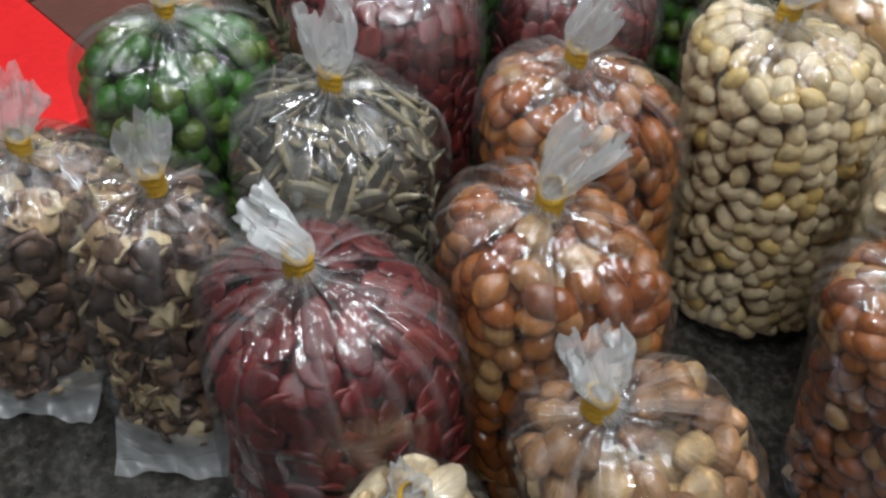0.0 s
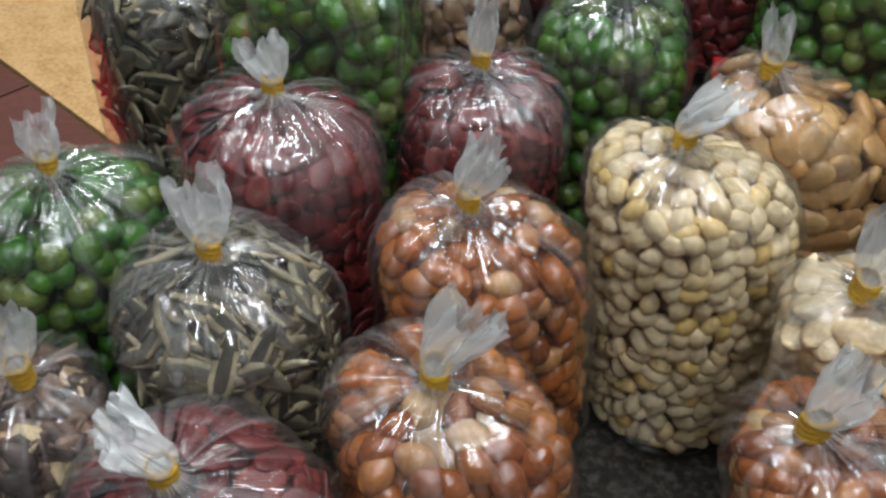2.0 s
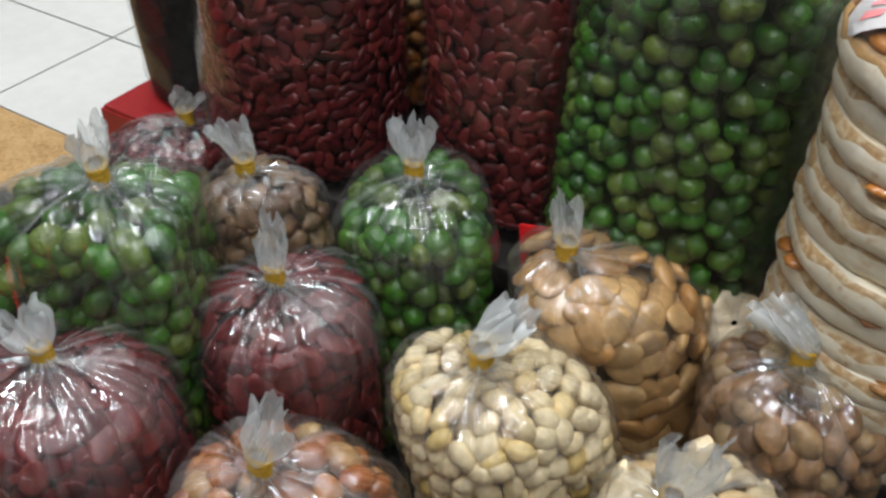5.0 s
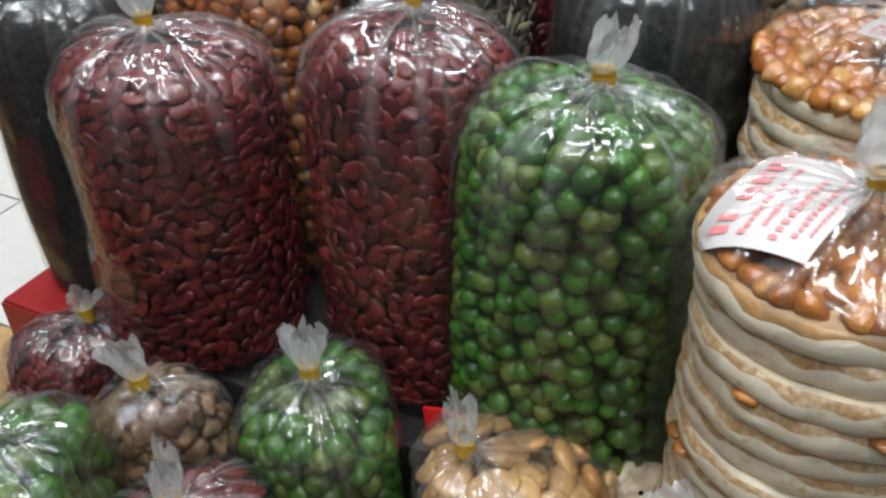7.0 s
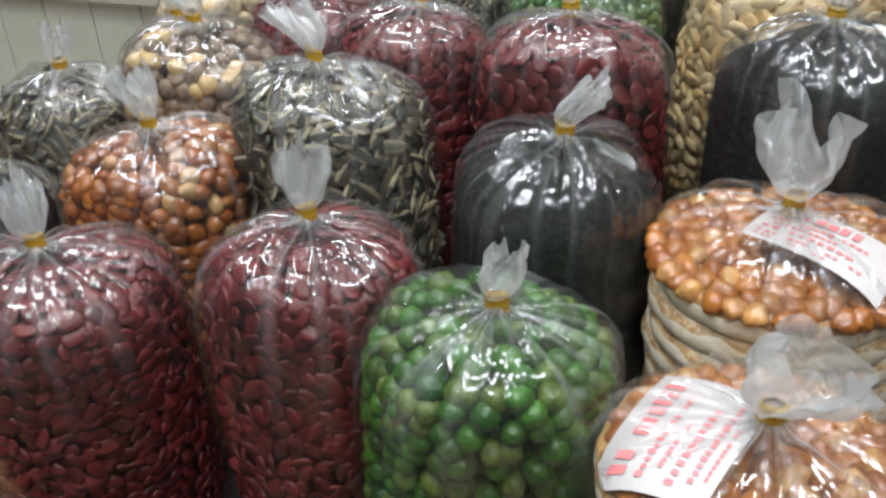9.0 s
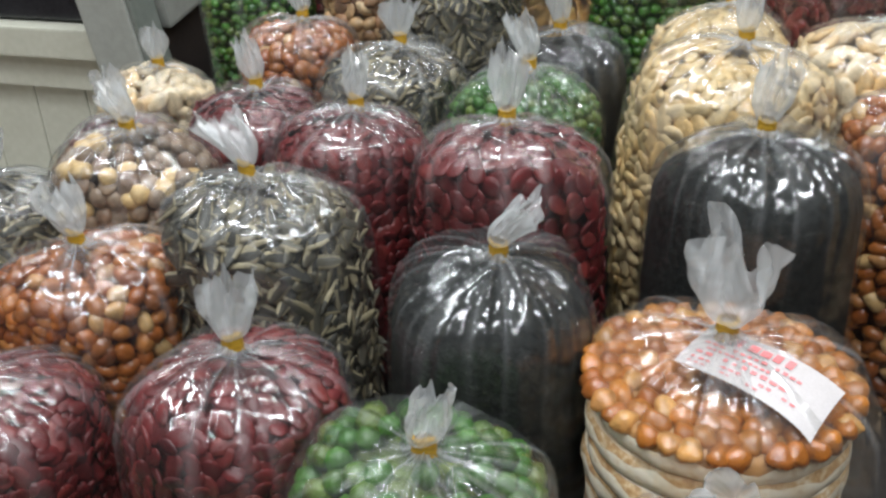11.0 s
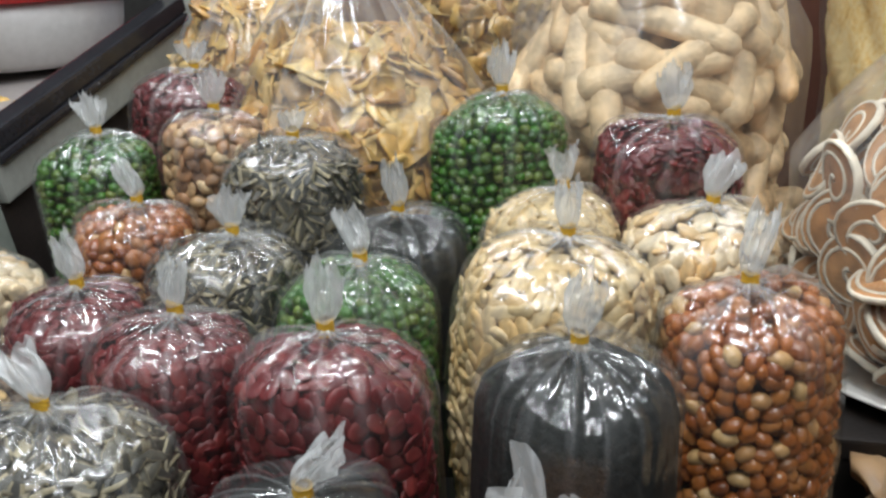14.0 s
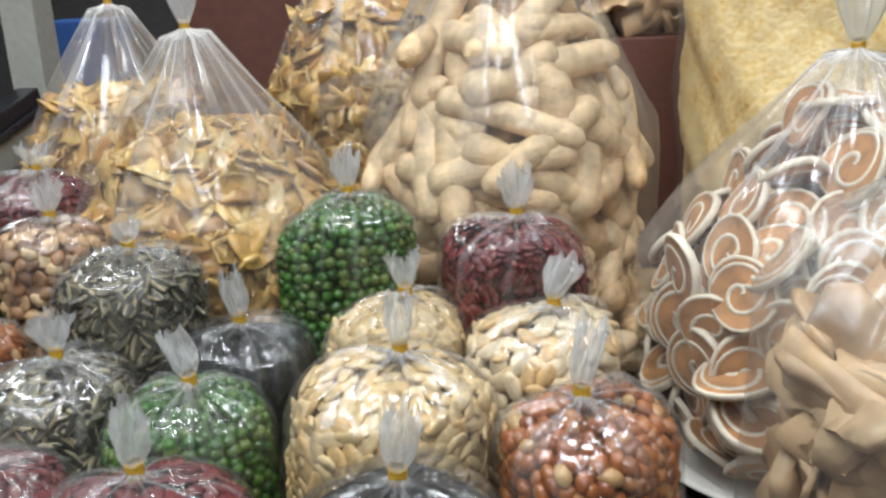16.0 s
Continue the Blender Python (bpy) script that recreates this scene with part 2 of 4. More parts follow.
DEEP_RED = surface_material("deep_red_plastic", [(0.26, 0.010, 0.012), (0.36, 0.014, 0.015)], 14, 0.5)
BROWN_TILE = surface_material("brown_tile", [(0.085, 0.035, 0.028), (0.13, 0.055, 0.042)], 14, 0.3)
TAN_STONE = surface_material("tan_granite", [(0.24, 0.13, 0.05), (0.46, 0.28, 0.12), (0.56, 0.38, 0.20)], 60, 0.35, fine=5)
WHITE_TILE = surface_material("white_tile", [(0.58, 0.56, 0.52), (0.66, 0.64, 0.60)], 6, 0.2, bump=0.03)
GROUT = surface_material("grout", [(0.16, 0.13, 0.10), (0.26, 0.22, 0.18)], 60, 0.8)
DARK_BOARD = surface_material("dark_board", [(0.010, 0.008, 0.007), (0.024, 0.017, 0.014)], 20, 0.6)
CREAM = surface_material("cream_paint", [(0.46, 0.45, 0.36), (0.56, 0.55, 0.46)], 9, 0.4, bump=0.08)
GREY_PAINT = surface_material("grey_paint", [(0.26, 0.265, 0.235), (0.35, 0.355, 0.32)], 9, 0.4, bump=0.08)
# grey-green, taken darker than the front paint to hold the side's shade
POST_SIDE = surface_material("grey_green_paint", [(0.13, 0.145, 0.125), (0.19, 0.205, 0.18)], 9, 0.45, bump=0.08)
PAN = surface_material("grey_pan", [(0.22, 0.195, 0.185), (0.32, 0.285, 0.27)], 12, 0.4, bump=0.1)
TUB_WHITE = surface_material("cloudy_plastic", [(0.46, 0.44, 0.42), (0.56, 0.54, 0.52)], 8, 0.35, bump=0.05)
BLACK_METAL = surface_material("black_metal", [(0.012, 0.012, 0.014), (0.03, 0.03, 0.034)], 20, 0.2, bump=0.05)
STEEL = surface_material("steel", [(0.30, 0.31, 0.33), (0.42, 0.43, 0.45)], 30, 0.3, metallic=0.8)
BACK_WALL = surface_material("red_brown_wall", [(0.075, 0.028, 0.020), (0.13, 0.050, 0.036)], 5, 0.5)
PLASTER = surface_material("plaster", [(0.115, 0.113, 0.108), (0.165, 0.162, 0.155)], 3, 0.8)
BLUE = surface_material("blue_plastic", [(0.02, 0.07, 0.22), (0.03, 0.10, 0.30)], 12, 0.35)
TUBE_BODY = surface_material("lamp_body", [(0.7, 0.7, 0.7), (0.8, 0.8, 0.8)], 8, 0.4)

# ---- building helpers ----
rng = np.random.default_rng(7)


def mesh_of(name, verts, faces, mats, face_mat=None, smooth=True, uv=None):
    me = bpy.data.meshes.new(name)
    verts, faces = np.asarray(verts, np.float32), np.asarray(faces, np.int32)
    k = faces.shape[1]
    me.vertices.add(len(verts))
    me.vertices.foreach_set("co", verts.ravel())
    me.loops.add(faces.size)
    me.loops.foreach_set("vertex_index", faces.ravel())
    me.polygons.add(len(faces))
    me.polygons.foreach_set("loop_start", np.arange(0, faces.size, k, dtype=np.int32))
    for m in mats:
        me.materials.append(m)
    if face_mat is not None:
        me.polygons.foreach_set("material_index", np.asarray(face_mat, np.int32))
    me.polygons.foreach_set("use_smooth", np.full(len(faces), smooth))
    if uv is not None:
        layer = me.uv_layers.new(name="UVMap")
        layer.data.foreach_set("uv", np.asarray(uv, np.float32)[faces.ravel()].ravel())
    me.update(calc_edges=True)
    me.validate()
    return me


def part(name, mesh, parent=None, label="", m=None):
    ob = new(name, mesh)
    if parent is not None:
        ob.parent = parent
    if m is not None:
        ob.matrix_basis = m
    if label:
        ob["label"] = label
    return ob


def box_mesh(name, size, mat, bevel=0.003):
    bm = bmesh.new()
    bmesh.ops.create_cube(bm, size=1.0)
    bmesh.ops.scale(bm, vec=size, verts=bm.verts)
    if bevel:
        bmesh.ops.bevel(bm, geom=list(bm.edges), offset=bevel, segments=2, affect="EDGES", profile=0.7)
    me = bpy.data.meshes.new(name)
    bm.to_mesh(me)
    bm.free()
    me.materials.append(mat)
    return me


def box(name, lo, hi, mat, parent=None, bevel=0.003, label="", origin=(0, 0, 0)):
    size = [b - a for a, b in zip(lo, hi)]
    c = [(a + b) / 2 - o for a, b, o in zip(lo, hi, origin)]
    return part(name, box_mesh(name, size, mat, bevel), parent, label, pose(*c))


def grid_faces(rows, cols, wrap):
    f = []
    for i in range(rows - 1):
        for j in range(cols if wrap else cols - 1):
            k = (j + 1) % cols
            f.append((i * cols + j, i * cols + k, (i + 1) * cols + k, (i + 1) * cols + j))
    return np.array(f, np.int32)


# ---- the loose pieces: small meshes, built once ----


DETAIL = [1.0]


def blob(a, b, c, nu=10, nv=7, warp=0.06, seed=0, bend=0.0, flat=1.0, pinch=0.0):
    """A lumpy ellipsoid with half axes a, b, c, as vertices and four-cornered faces."""
    if DETAIL[0] < 1:
        nu, nv = max(7, round(nu * 0.68)), max(5, round(nv * 0.68))
    q = np.random.default_rng(seed)
    th = np.linspace(0, 2 * np.pi, nu, endpoint=False)
    ph = np.linspace(0.12, np.pi - 0.12, nv)
    P, T = np.meshgrid(ph, th, indexing="ij")
    s = np.sin(P) ** flat
    x, y, z = np.cos(P), s * np.cos(T), s * np.sin(T)
    w = 1 + warp * (np.sin(3 * T + q.uniform(0, 6)) * s + np.sin(2 * x * 2 + q.uniform(0, 6)))
    x2, y2, z2 = x * a, y * b * w * (1 - pinch * x), z * c * w
    z2 = z2 + bend * (x ** 2 - 0.4)
    v = np.stack([x2, y2, z2], -1).reshape(-1, 3)
    f = grid_faces(nv, nu, True)
    caps = []
    for row in (0, nv - 1):
        for j in range(1, nu - 2, 2):
            caps.append((row * nu, row * nu + j, row * nu + j + 1, row * nu + j + 2) if row else (row * nu + j + 2, row * nu + j + 1, row * nu + j, row * nu))
    return v, np.vstack([f, np.array(caps, np.int32)])


def flake(r, seed, curl=0.4, thick=0.0016, n=12):
    """A curled, uneven chip with thickness."""
    q = np.random.default_rng(seed)
    th = np.linspace(0, 2 * np.pi, n, endpoint=False)
    edge = 1 + 0.12 * np.sin(2 * th + q.uniform(0, 6)) + 0.12 * np.sin(5 * th + q.uniform(0, 6))
    rows = []
    for side in (1, -1):
        order = (0.08, 0.6, 1.0) if side > 0 else (1.0, 0.6, 0.08)
        for f in order:
            x, y = r * f * edge * np.cos(th), r * 0.82 * f * edge * np.sin(th)
            z = curl * (x ** 2 - 0.5 * y ** 2) / r + 0.12 * r * np.sin(x / r * 4 + q.uniform(0, 6)) + side * thick * (1.2 - 0.5 * f)
            rows.append(np.stack([x, y, z], -1))
    v = np.vstack(rows)
    f = grid_faces(6, n, True)
    return v, f


def tube_piece(r, length, wall, seed, n=14, squeeze=1.0):
    """A rolled cracker: a thick tube, open at both ends."""
    q = np.random.default_rng(seed)
    th = np.linspace(0, 2 * np.pi, n, endpoint=False)
    rows = []
    for x, rad in ((-1, r - wall), (-1, r), (-0.3, r * 1.05), (0.4, r * 0.97), (1, r), (1, r - wall), (0, r - wall), (-1, r - wall)):
        w = 1 + 0.1 * np.sin(2 * th + q.uniform(0, 6)) + 0.06 * np.sin(3 * th + x * 3)
        rows.append(np.stack([np.full(n, x * length / 2) + 0.006 * np.sin(th + x), rad * w * np.cos(th), squeeze * rad * w * np.sin(th)], -1))
    return np.vstack(rows), grid_faces(8, n, True)


def stick_piece(r, length, seed):
    """A puffed stick with cross ridges and blunt ends, a little bent."""
    q = np.random.default_rng(seed)
    n, m = 12, 46
    th = np.linspace(0, 2 * np.pi, n, endpoint=False)
    rows = []
    ph = q.uniform(0, 6)
    for i in range(m):
        u = -1 + 2 * i / (m - 1)
        env = max(1 - abs(u) ** 9, 0.004) ** 0.5 * (1 - 0.10 * u)
        ridge = 1 + 0.022 * math.sin(i * 2.4) + 0.03 * math.sin(u * 5 + ph)
        rad = r * env * ridge
        rows.append(np.stack([np.full(n, u * length / 2), rad * np.cos(th), rad * 0.86 * np.sin(th) + 0.05 * length * (0.3 - u * u)], -1))
    return np.vstack(rows), grid_faces(m, n, True)


def spiral_piece(r, thick, seed):
    """A biscuit disc: brown body, a white rim and a raised white spiral on both faces."""
    q = np.random.default_rng(seed)
    n = 20
    th = np.linspace(0, 2 * np.pi, n, endpoint=False)
    egg = 1 + 0.07 * np.sin(2 * th + q.uniform(0, 6))

    def warp(x, y):
        return 0.10 * (x * x - y * y) / r + 0.05 * x
    prof = [(0.02, 1, 0), (0.5, 1, 0), (0.905, 1, 0), (0.935, 1.2, 1), (1.0, 0.9, 1), (1.0, -0.9, 1), (0.935, -1.2, 1), (0.905, -1, 0), (0.5, -1, 0), (0.02, -1, 0)]
    rows = []
    for f, z, _ in prof:
        x, y = r * f * egg * np.cos(th), r * f * egg * np.sin(th)
        rows.append(np.stack([x, y, warp(x, y) + z * thick / 2], -1))
    v = [np.vstack(rows)]
    fs = [grid_faces(len(prof), n, True)]
    fm = [np.repeat([0, 0, 1, 1, 1, 1, 1, 0, 0], n)]
    turns, m = 1.45, 28
    for side in (1, -1):
        t = np.linspace(0, 1, m)
        a = t * turns * 2 * np.pi + q.uniform(0, 6)
        rr = r * (0.06 + 0.84 * t)
        w = r * (0.105 - 0.045 * t)
        strip = []
        for off, h in ((-1, -0.3), (-0.6, 0.16), (0.6, 0.16), (1, -0.3)):
            x, y = (rr + off * w) * np.cos(a), (rr + off * w) * np.sin(a)
            strip.append(np.stack([x, y, warp(x, y) + side * (thick / 2 + h * 0.004)], -1))
        base = sum(len(k) for k in v)
        v.append(np.vstack(strip))
        fs.append(grid_faces(4, m, False) + base)
        fm.append(np.ones(3 * (m - 1), int))
    return np.vstack(v), np.vstack(fs), np.concatenate(fm)


def striped_seed(a, b, c, seed):
    v, f = blob(a, b, c, 12, 7, 0.03, seed, bend=0.0014, flat=1.1, pinch=0.25)
    mid = v[f].mean(axis=1)
    rim = np.abs(mid[:, 1]) / b
    return v, f, (rim > (0.36, 0.52, 0.44, 0.58, 0.32, 0.48)[seed % 6]).astype(int)


def library(maker, count, mats, name):
    out = []
    for i in range(count):
        got = maker(i)
        me = mesh_of(name, got[0], got[1], mats, got[2] if len(got) > 2 else np.zeros(len(got[1]), int))
        DETAIL[0] = 0.5
        got = maker(i)
        DETAIL[0] = 1.0
        out.append((got[0], got[1], got[2] if len(got) > 2 else np.zeros(len(got[1]), int), me))
    return out


KINDS = {
    # name: (library, spacing, layers, tangle: how freely a piece turns, half thickness)
    "pea": (library(lambda i: blob(0.0069, 0.0067, 0.0064, 12, 8, 0.06, i), 4, [PEA], "pea"), 0.0124, 2, 9.0, 0.0064),
    "big_pea": (library(lambda i: blob(0.0079, 0.0076, 0.0072, 12, 8, 0.07, i + 5), 4, [PEA], "pea"), 0.0145, 2, 9.0, 0.0072),
    "small_pea": (library(lambda i: blob(0.0054, 0.0052, 0.0050, 10, 7, 0.06, i + 9), 4, [PEA], "pea"), 0.0098, 2, 9.0, 0.0050),
    "nut": (library(lambda i: blob(0.0082, 0.0062, 0.0058, 12, 8, 0.05, i, bend=0.0006), 4, [NUT], "nut"), 0.0132, 2, 0.6, 0.0058),
    "small_nut": (library(lambda i: blob(0.0080, 0.0056, 0.0056, 10, 7, 0.05, i), 4, [NUT], "nut"), 0.0112, 2, 0.7, 0.0054),
    "peanut": (library(lambda i: blob(0.0071, 0.0049, 0.0044, 12, 8, 0.06, i), 4, [PEANUT], "peanut"), 0.0106, 2, 0.35, 0.0046),
    "red_seed": (library(lambda i: blob(0.0072, 0.0050, 0.0017, 10, 6, 0.04, i, bend=0.0008, pinch=0.2), 4, [RED_SEED], "seed"), 0.0086, 2, 0.50, 0.0040),
    "big_red_seed": (library(lambda i: blob(0.0084, 0.0062, 0.0019, 12, 7, 0.04, i, bend=0.0010, pinch=0.2), 4, [RED_SEED], "seed"), 0.0106, 2, 0.50, 0.0044),
    "sunflower": (library(lambda i: striped_seed(0.0142, 0.0050, 0.0022, i), 6, [SUN_DARK, SUN_PALE], "seed"), 0.0100, 2, 0.6, 0.0056),
    "pumpkin": (library(lambda i: blob(0.0112, 0.0062, 0.0030, 10, 7, 0.05, i, bend=0.0010, pinch=0.15), 4, [PUMPKIN], "seed"), 0.0104, 2, 0.40, 0.0042),
    "bean": (library(lambda i: blob(0.0125, 0.0090, 0.0048, 12, 8, 0.07, i, bend=0.0012), 4, [BEAN], "bean"), 0.0152, 2, 0.5, 0.0050),
    "cashew": (library(lambda i: blob(0.0110, 0.0070, 0.0042, 12, 8, 0.06, i, bend=0.0016), 4, [CASHEW], "bean"), 0.0136, 2, 0.6, 0.0046),
    "dried": (library(lambda i: flake(0.0075, i, 0.6, 0.0012) if i % 3 else blob(0.0090, 0.0056, 0.0036, 10, 7, 0.22, i), 6, [DRIED], "flake"), 0.0092, 2, 0.38, 0.0072),
    "walnut": (library(lambda i: blob(0.0085, 0.0070, 0.0052, 12, 8, 0.24, i), 4, [WALNUT], "nut"), 0.0126, 2, 0.9, 0.0056),
    "hazel": (library(lambda i: blob(0.0070, 0.0068, 0.0060 if i % 3 else 0.0028, 10, 7, 0.07, i), 6, [ROUND_MIX], "nut"), 0.0128, 2, 0.8, 0.0056),
    "pistachio": (library(lambda i: blob(0.0095, 0.0064, 0.0056, 10, 7, 0.10, i), 4, [PIST], "nut"), 0.0135, 2, 0.9, 0.0054),
    "disc_mix": (library(lambda i: blob(0.0085, 0.0080, 0.0020, 12, 7, 0.05, i) if i % 2 else blob(0.0095, 0.0064, 0.0056, 10, 7, 0.10, i), 6, [DISC_MIX], "nut"), 0.0125, 2, 0.5, 0.0050),
    "chip": (library(lambda i: flake(0.029, i, 0.45, 0.0014, 14) if i % 3 else blob(0.026, 0.012, 0.0040, 12, 7, 0.22, i, bend=0.004), 9, [CHIP], "chip"), 0.0185, 2, 0.32, 0.014),
    "finger": (library(lambda i: stick_piece(0.0155, 0.134 + 0.014 * (i % 3), i), 6, [FINGER], "puffed_stick"), 0.040, 2, 0.10, 0.027),
    "spiral": (library(lambda i: spiral_piece(0.031, 0.0056, i), 5, [SWIRL_BROWN, SWIRL_WHITE], "spiral_biscuit"), 0.045, 3, 0.8, 0.020),
    "roll": (library(lambda i: flake(0.042, i + 3, 0.32, 0.0024, 20) if i % 3 else tube_piece(0.017, 0.095, 0.003, i, squeeze=0.6), 6, [ROLL], "rolled_cracker"), 0.030, 2, 0.26, 0.030),
}


# ---- a tied bag ----
def bag_profile(R, H, dome, cone, rings=14):
    """Radius and height up the film, from the middle of the base to the knot."""
    pts = []
    for f in np.linspace(0.05, 1, 5):
        pts.append((f * (R - 0.012), 0.0015 + 0.001 * f))
    for a in np.linspace(0.2, 1, 5) * np.pi / 2:
        pts.append((R - 0.012 + 0.012 * math.sin(a), 0.0135 - 0.012 * math.cos(a)))
    top = H - 0.010 - dome - cone
    for f in np.linspace(0.06, 1, rings):
        pts.append((R * (1 + 0.02 * math.sin(f * math.pi)), 0.0135 + f * (top - 0.0135)))
    for a in np.linspace(0.08, 1, 12):
        r = R * (1 - 0.84 * a)
        if cone:
            z = top + dome * math.sin(min(a * 2.2, 1) * math.pi / 2) * 0.55 + (cone + dome * 0.45) * a ** 1.1
        else:
            u = r / R
            z = top + (dome + 0.0075) * (1 - u ** 2.1) ** (1 / 2.2) - 0.003 * (1 - u) ** 2
        pts.append((r, z))
    rn, zn = pts[-1]
    for a in np.linspace(0.15, 1, 8):
        pts.append((rn + (0.0042 - rn) * a ** 0.7, zn + (H - zn) * a ** 1.5))
    return np.array(pts)


class Shape:
    """How far a bag departs from a round one: its girth, and the tilt and dents of its top."""

    def __init__(self, q, tip=(0.0, 0.0), planes=()):
        self.tip, self.planes = tip, planes
        self.k = q.uniform(0, 6.28, 12)
        self.a = q.uniform(0.6, 1.5, 8)

    def __call__(self, th, z):
        k, a = self.k, self.a
        return 1 + 0.038 * a[0] * np.sin(2 * th + k[0] + 6 * z) + 0.030 * a[1] * np.sin(3 * th + k[1] - 14 * z) + 0.018 * a[2] * np.sin(4 * th + k[2] + 9 * z) + 0.013 * a[3] * np.sin(5 * th + k[3] + 40 * z)

    def settle(self, x, y, z, H, shift, pad=0.0):
        """The body stands off from the knot, leans by its tip, and lies flat against the bags that press on it."""
        g = min(max(z / H, 0.0), 1.0)
        x = x + shift[0] * (1 - g ** 5) + self.tip[0] * (1 - g)
        y = y + shift[1] * (1 - g ** 5) + self.tip[1] * (1 - g)
        for nx, ny, d in self.planes:
            over = 0.92 * np.maximum(nx * x + ny * y - (d - pad), 0.0)
            x, y = x - nx * over, y - ny * over
        return x, y

    def sag(self, th, f, u, R):
        """f: how far up the bag, u: how far out from its axis, both 0 to 1."""
        k, a = self.k, self.a
        return R * np.maximum(f, 0) ** 4 * u * (0.085 * a[4] * np.sin(th + k[4]) + 0.075 * a[5] * np.sin(2 * th + k[5]) + 0.055 * a[6] * np.sin(3 * th + k[6]) + 0.035 * np.sin(5 * th + k[7]))


def turned(n, spin, tangle, q):
    """Rotation that lays a piece's z along n, with a free spin and some disorder."""
    z = n + q.normal(0, 0.42 * tangle, 3)
    z /= np.linalg.norm(z)
    x = np.cross(z, q.normal(0, 1, 3))
    x /= np.linalg.norm(x)
    return np.stack([x, np.cross(z, x), z], -1)


def fill(bag, kind, R, H, dome, cone, level, wob, shift, q, cap):
    """Pieces against the film, in layers; the ones towards the aisle are objects of their own."""
    lib, gap, layers, tangle, half = KINDS[kind]
    prof = bag_profile(R, H, dome, cone)
    if cone:
        # contents end in a heap below the gathered top
        top = level * H
        heap = [(0.94 * R * math.cos(a) ** 0.8, top - 0.25 * R + 0.42 * R * math.sin(a)) for a in np.linspace(0, 1.45, 10)]
        heap = [(min(a, 0.95 * np.interp(b, prof[5:, 1], prof[5:, 0])), b) for a, b in heap]
        prof = np.array([p for p in prof if p[1] < top - 0.25 * R and p[1] < H - dome - cone] + heap)
    else:
        prof = prof[:-7]
    seg = np.hypot(*np.diff(prof, axis=0).T)
    s = np.concatenate([[0], np.cumsum(seg)])
    put = []
    for layer in range(layers):
        inset = half * 1.25 + 0.0008 + layer * gap * 0.72
        t = 0.03
        while t < s[-1]:
            r, z = np.interp(t, s, prof[:, 0]), np.interp(t, s, prof[:, 1])
            r2, z2 = np.interp(min(t + 0.002, s[-1]), s, prof[:, 0]), np.interp(min(t + 0.002, s[-1]), s, prof[:, 1])
            dr, dz = r2 - r, z2 - z
            l = math.hypot(dr, dz) + 1e-9
            nr, nz = dz / l, -dr / l
            if layer and z < 0.45 * H and gap < 0.015:
                t += gap
                continue
            n = max(1, int(2 * math.pi * max(r - inset, 0.001) / (gap if not layer else 1.3 * gap)))
            a0 = q.uniform(0, 6.28)
            for i in range(n):
                a = a0 + (i + q.uniform(-0.28, 0.28)) * 2 * math.pi / n
                zz = z + nz * -inset + q.uniform(-0.25, 0.25) * gap * abs(nr)
                k = wob(a, zz)
                zz += wob.sag(a, zz / H, r / R, R)
                rr = max((r * k - inset * nr) - abs(q.normal(0, 0.12)) * half, 0.001)
                put.append((layer, a, np.array([rr * math.cos(a), rr * math.sin(a), max(zz, half)]), np.array([nr * math.cos(a), nr * math.sin(a), nz])))
            t += gap * (0.88 if not layer else 1.15)
    verts, faces, mats, base = [], [], [], 0
    own = 0
    loc = np.array(bag.location)
    aim = np.array([0.03 - loc[0], 0.22 - loc[1]])
    aim /= np.linalg.norm(aim)
    order = sorted(range(len(put)), key=lambda i: -(put[i][2][2] / H + 0.8 * (put[i][3][:2] @ aim)) + 9 * put[i][0])
    for i in order:
        layer, a, p, n = put[i]
        v, f, fm, me = lib[int(q.integers(len(lib)))]
        rot = turned(n, 0, tangle, q)
        size = q.uniform(0.88, 1.1)
        px, py = wob.settle(p[0], p[1], p[2], H, shift, half)
        if wob.planes:
            fx, fy = wob.settle(p[0], p[1], p[2], H, shift, half - 9.0)
            if math.hypot(px - fx, py - fy) > 0.8 * gap and q.random() < 0.6:
                continue
        p = np.array([px, py, p[2]])
        if own < cap and layer == 0 and n[:2] @ aim > -0.35:
            own += 1
            m = np.eye(4)
            m[:3, :3], m[:3, 3] = rot * size, p
            part(me.name.split(".")[0], me, bag, "", Matrix(m.tolist()))
            continue
        verts.append(v @ (rot * size).T + p)
        faces.append(f + base)
        mats.append(fm)
        base += len(v)
    if verts:
        ob = part("filling", mesh_of("filling", np.vstack(verts), np.vstack(faces), lib[0][3].materials, np.concatenate(mats)), bag)
        tagged(ob, kind="stuff")
    return half + gap * (0.72 * (layers - 1) + 0.75), prof


def lathe(prof, cols, wob, shift, H, pad=0.0):
    R = max(p[0] for p in prof)
    th = np.linspace(0, 2 * np.pi, cols, endpoint=False)
    rows = []
    for r, z in prof:
        rr = np.maximum(r * wob(th, z), 0.0005)
        x, y = wob.settle(rr * np.cos(th), rr * np.sin(th), z, H, shift, pad)
        rows.append(np.stack([x, y, z + wob.sag(th, z / H, r / R, R)], -1))
    return rows


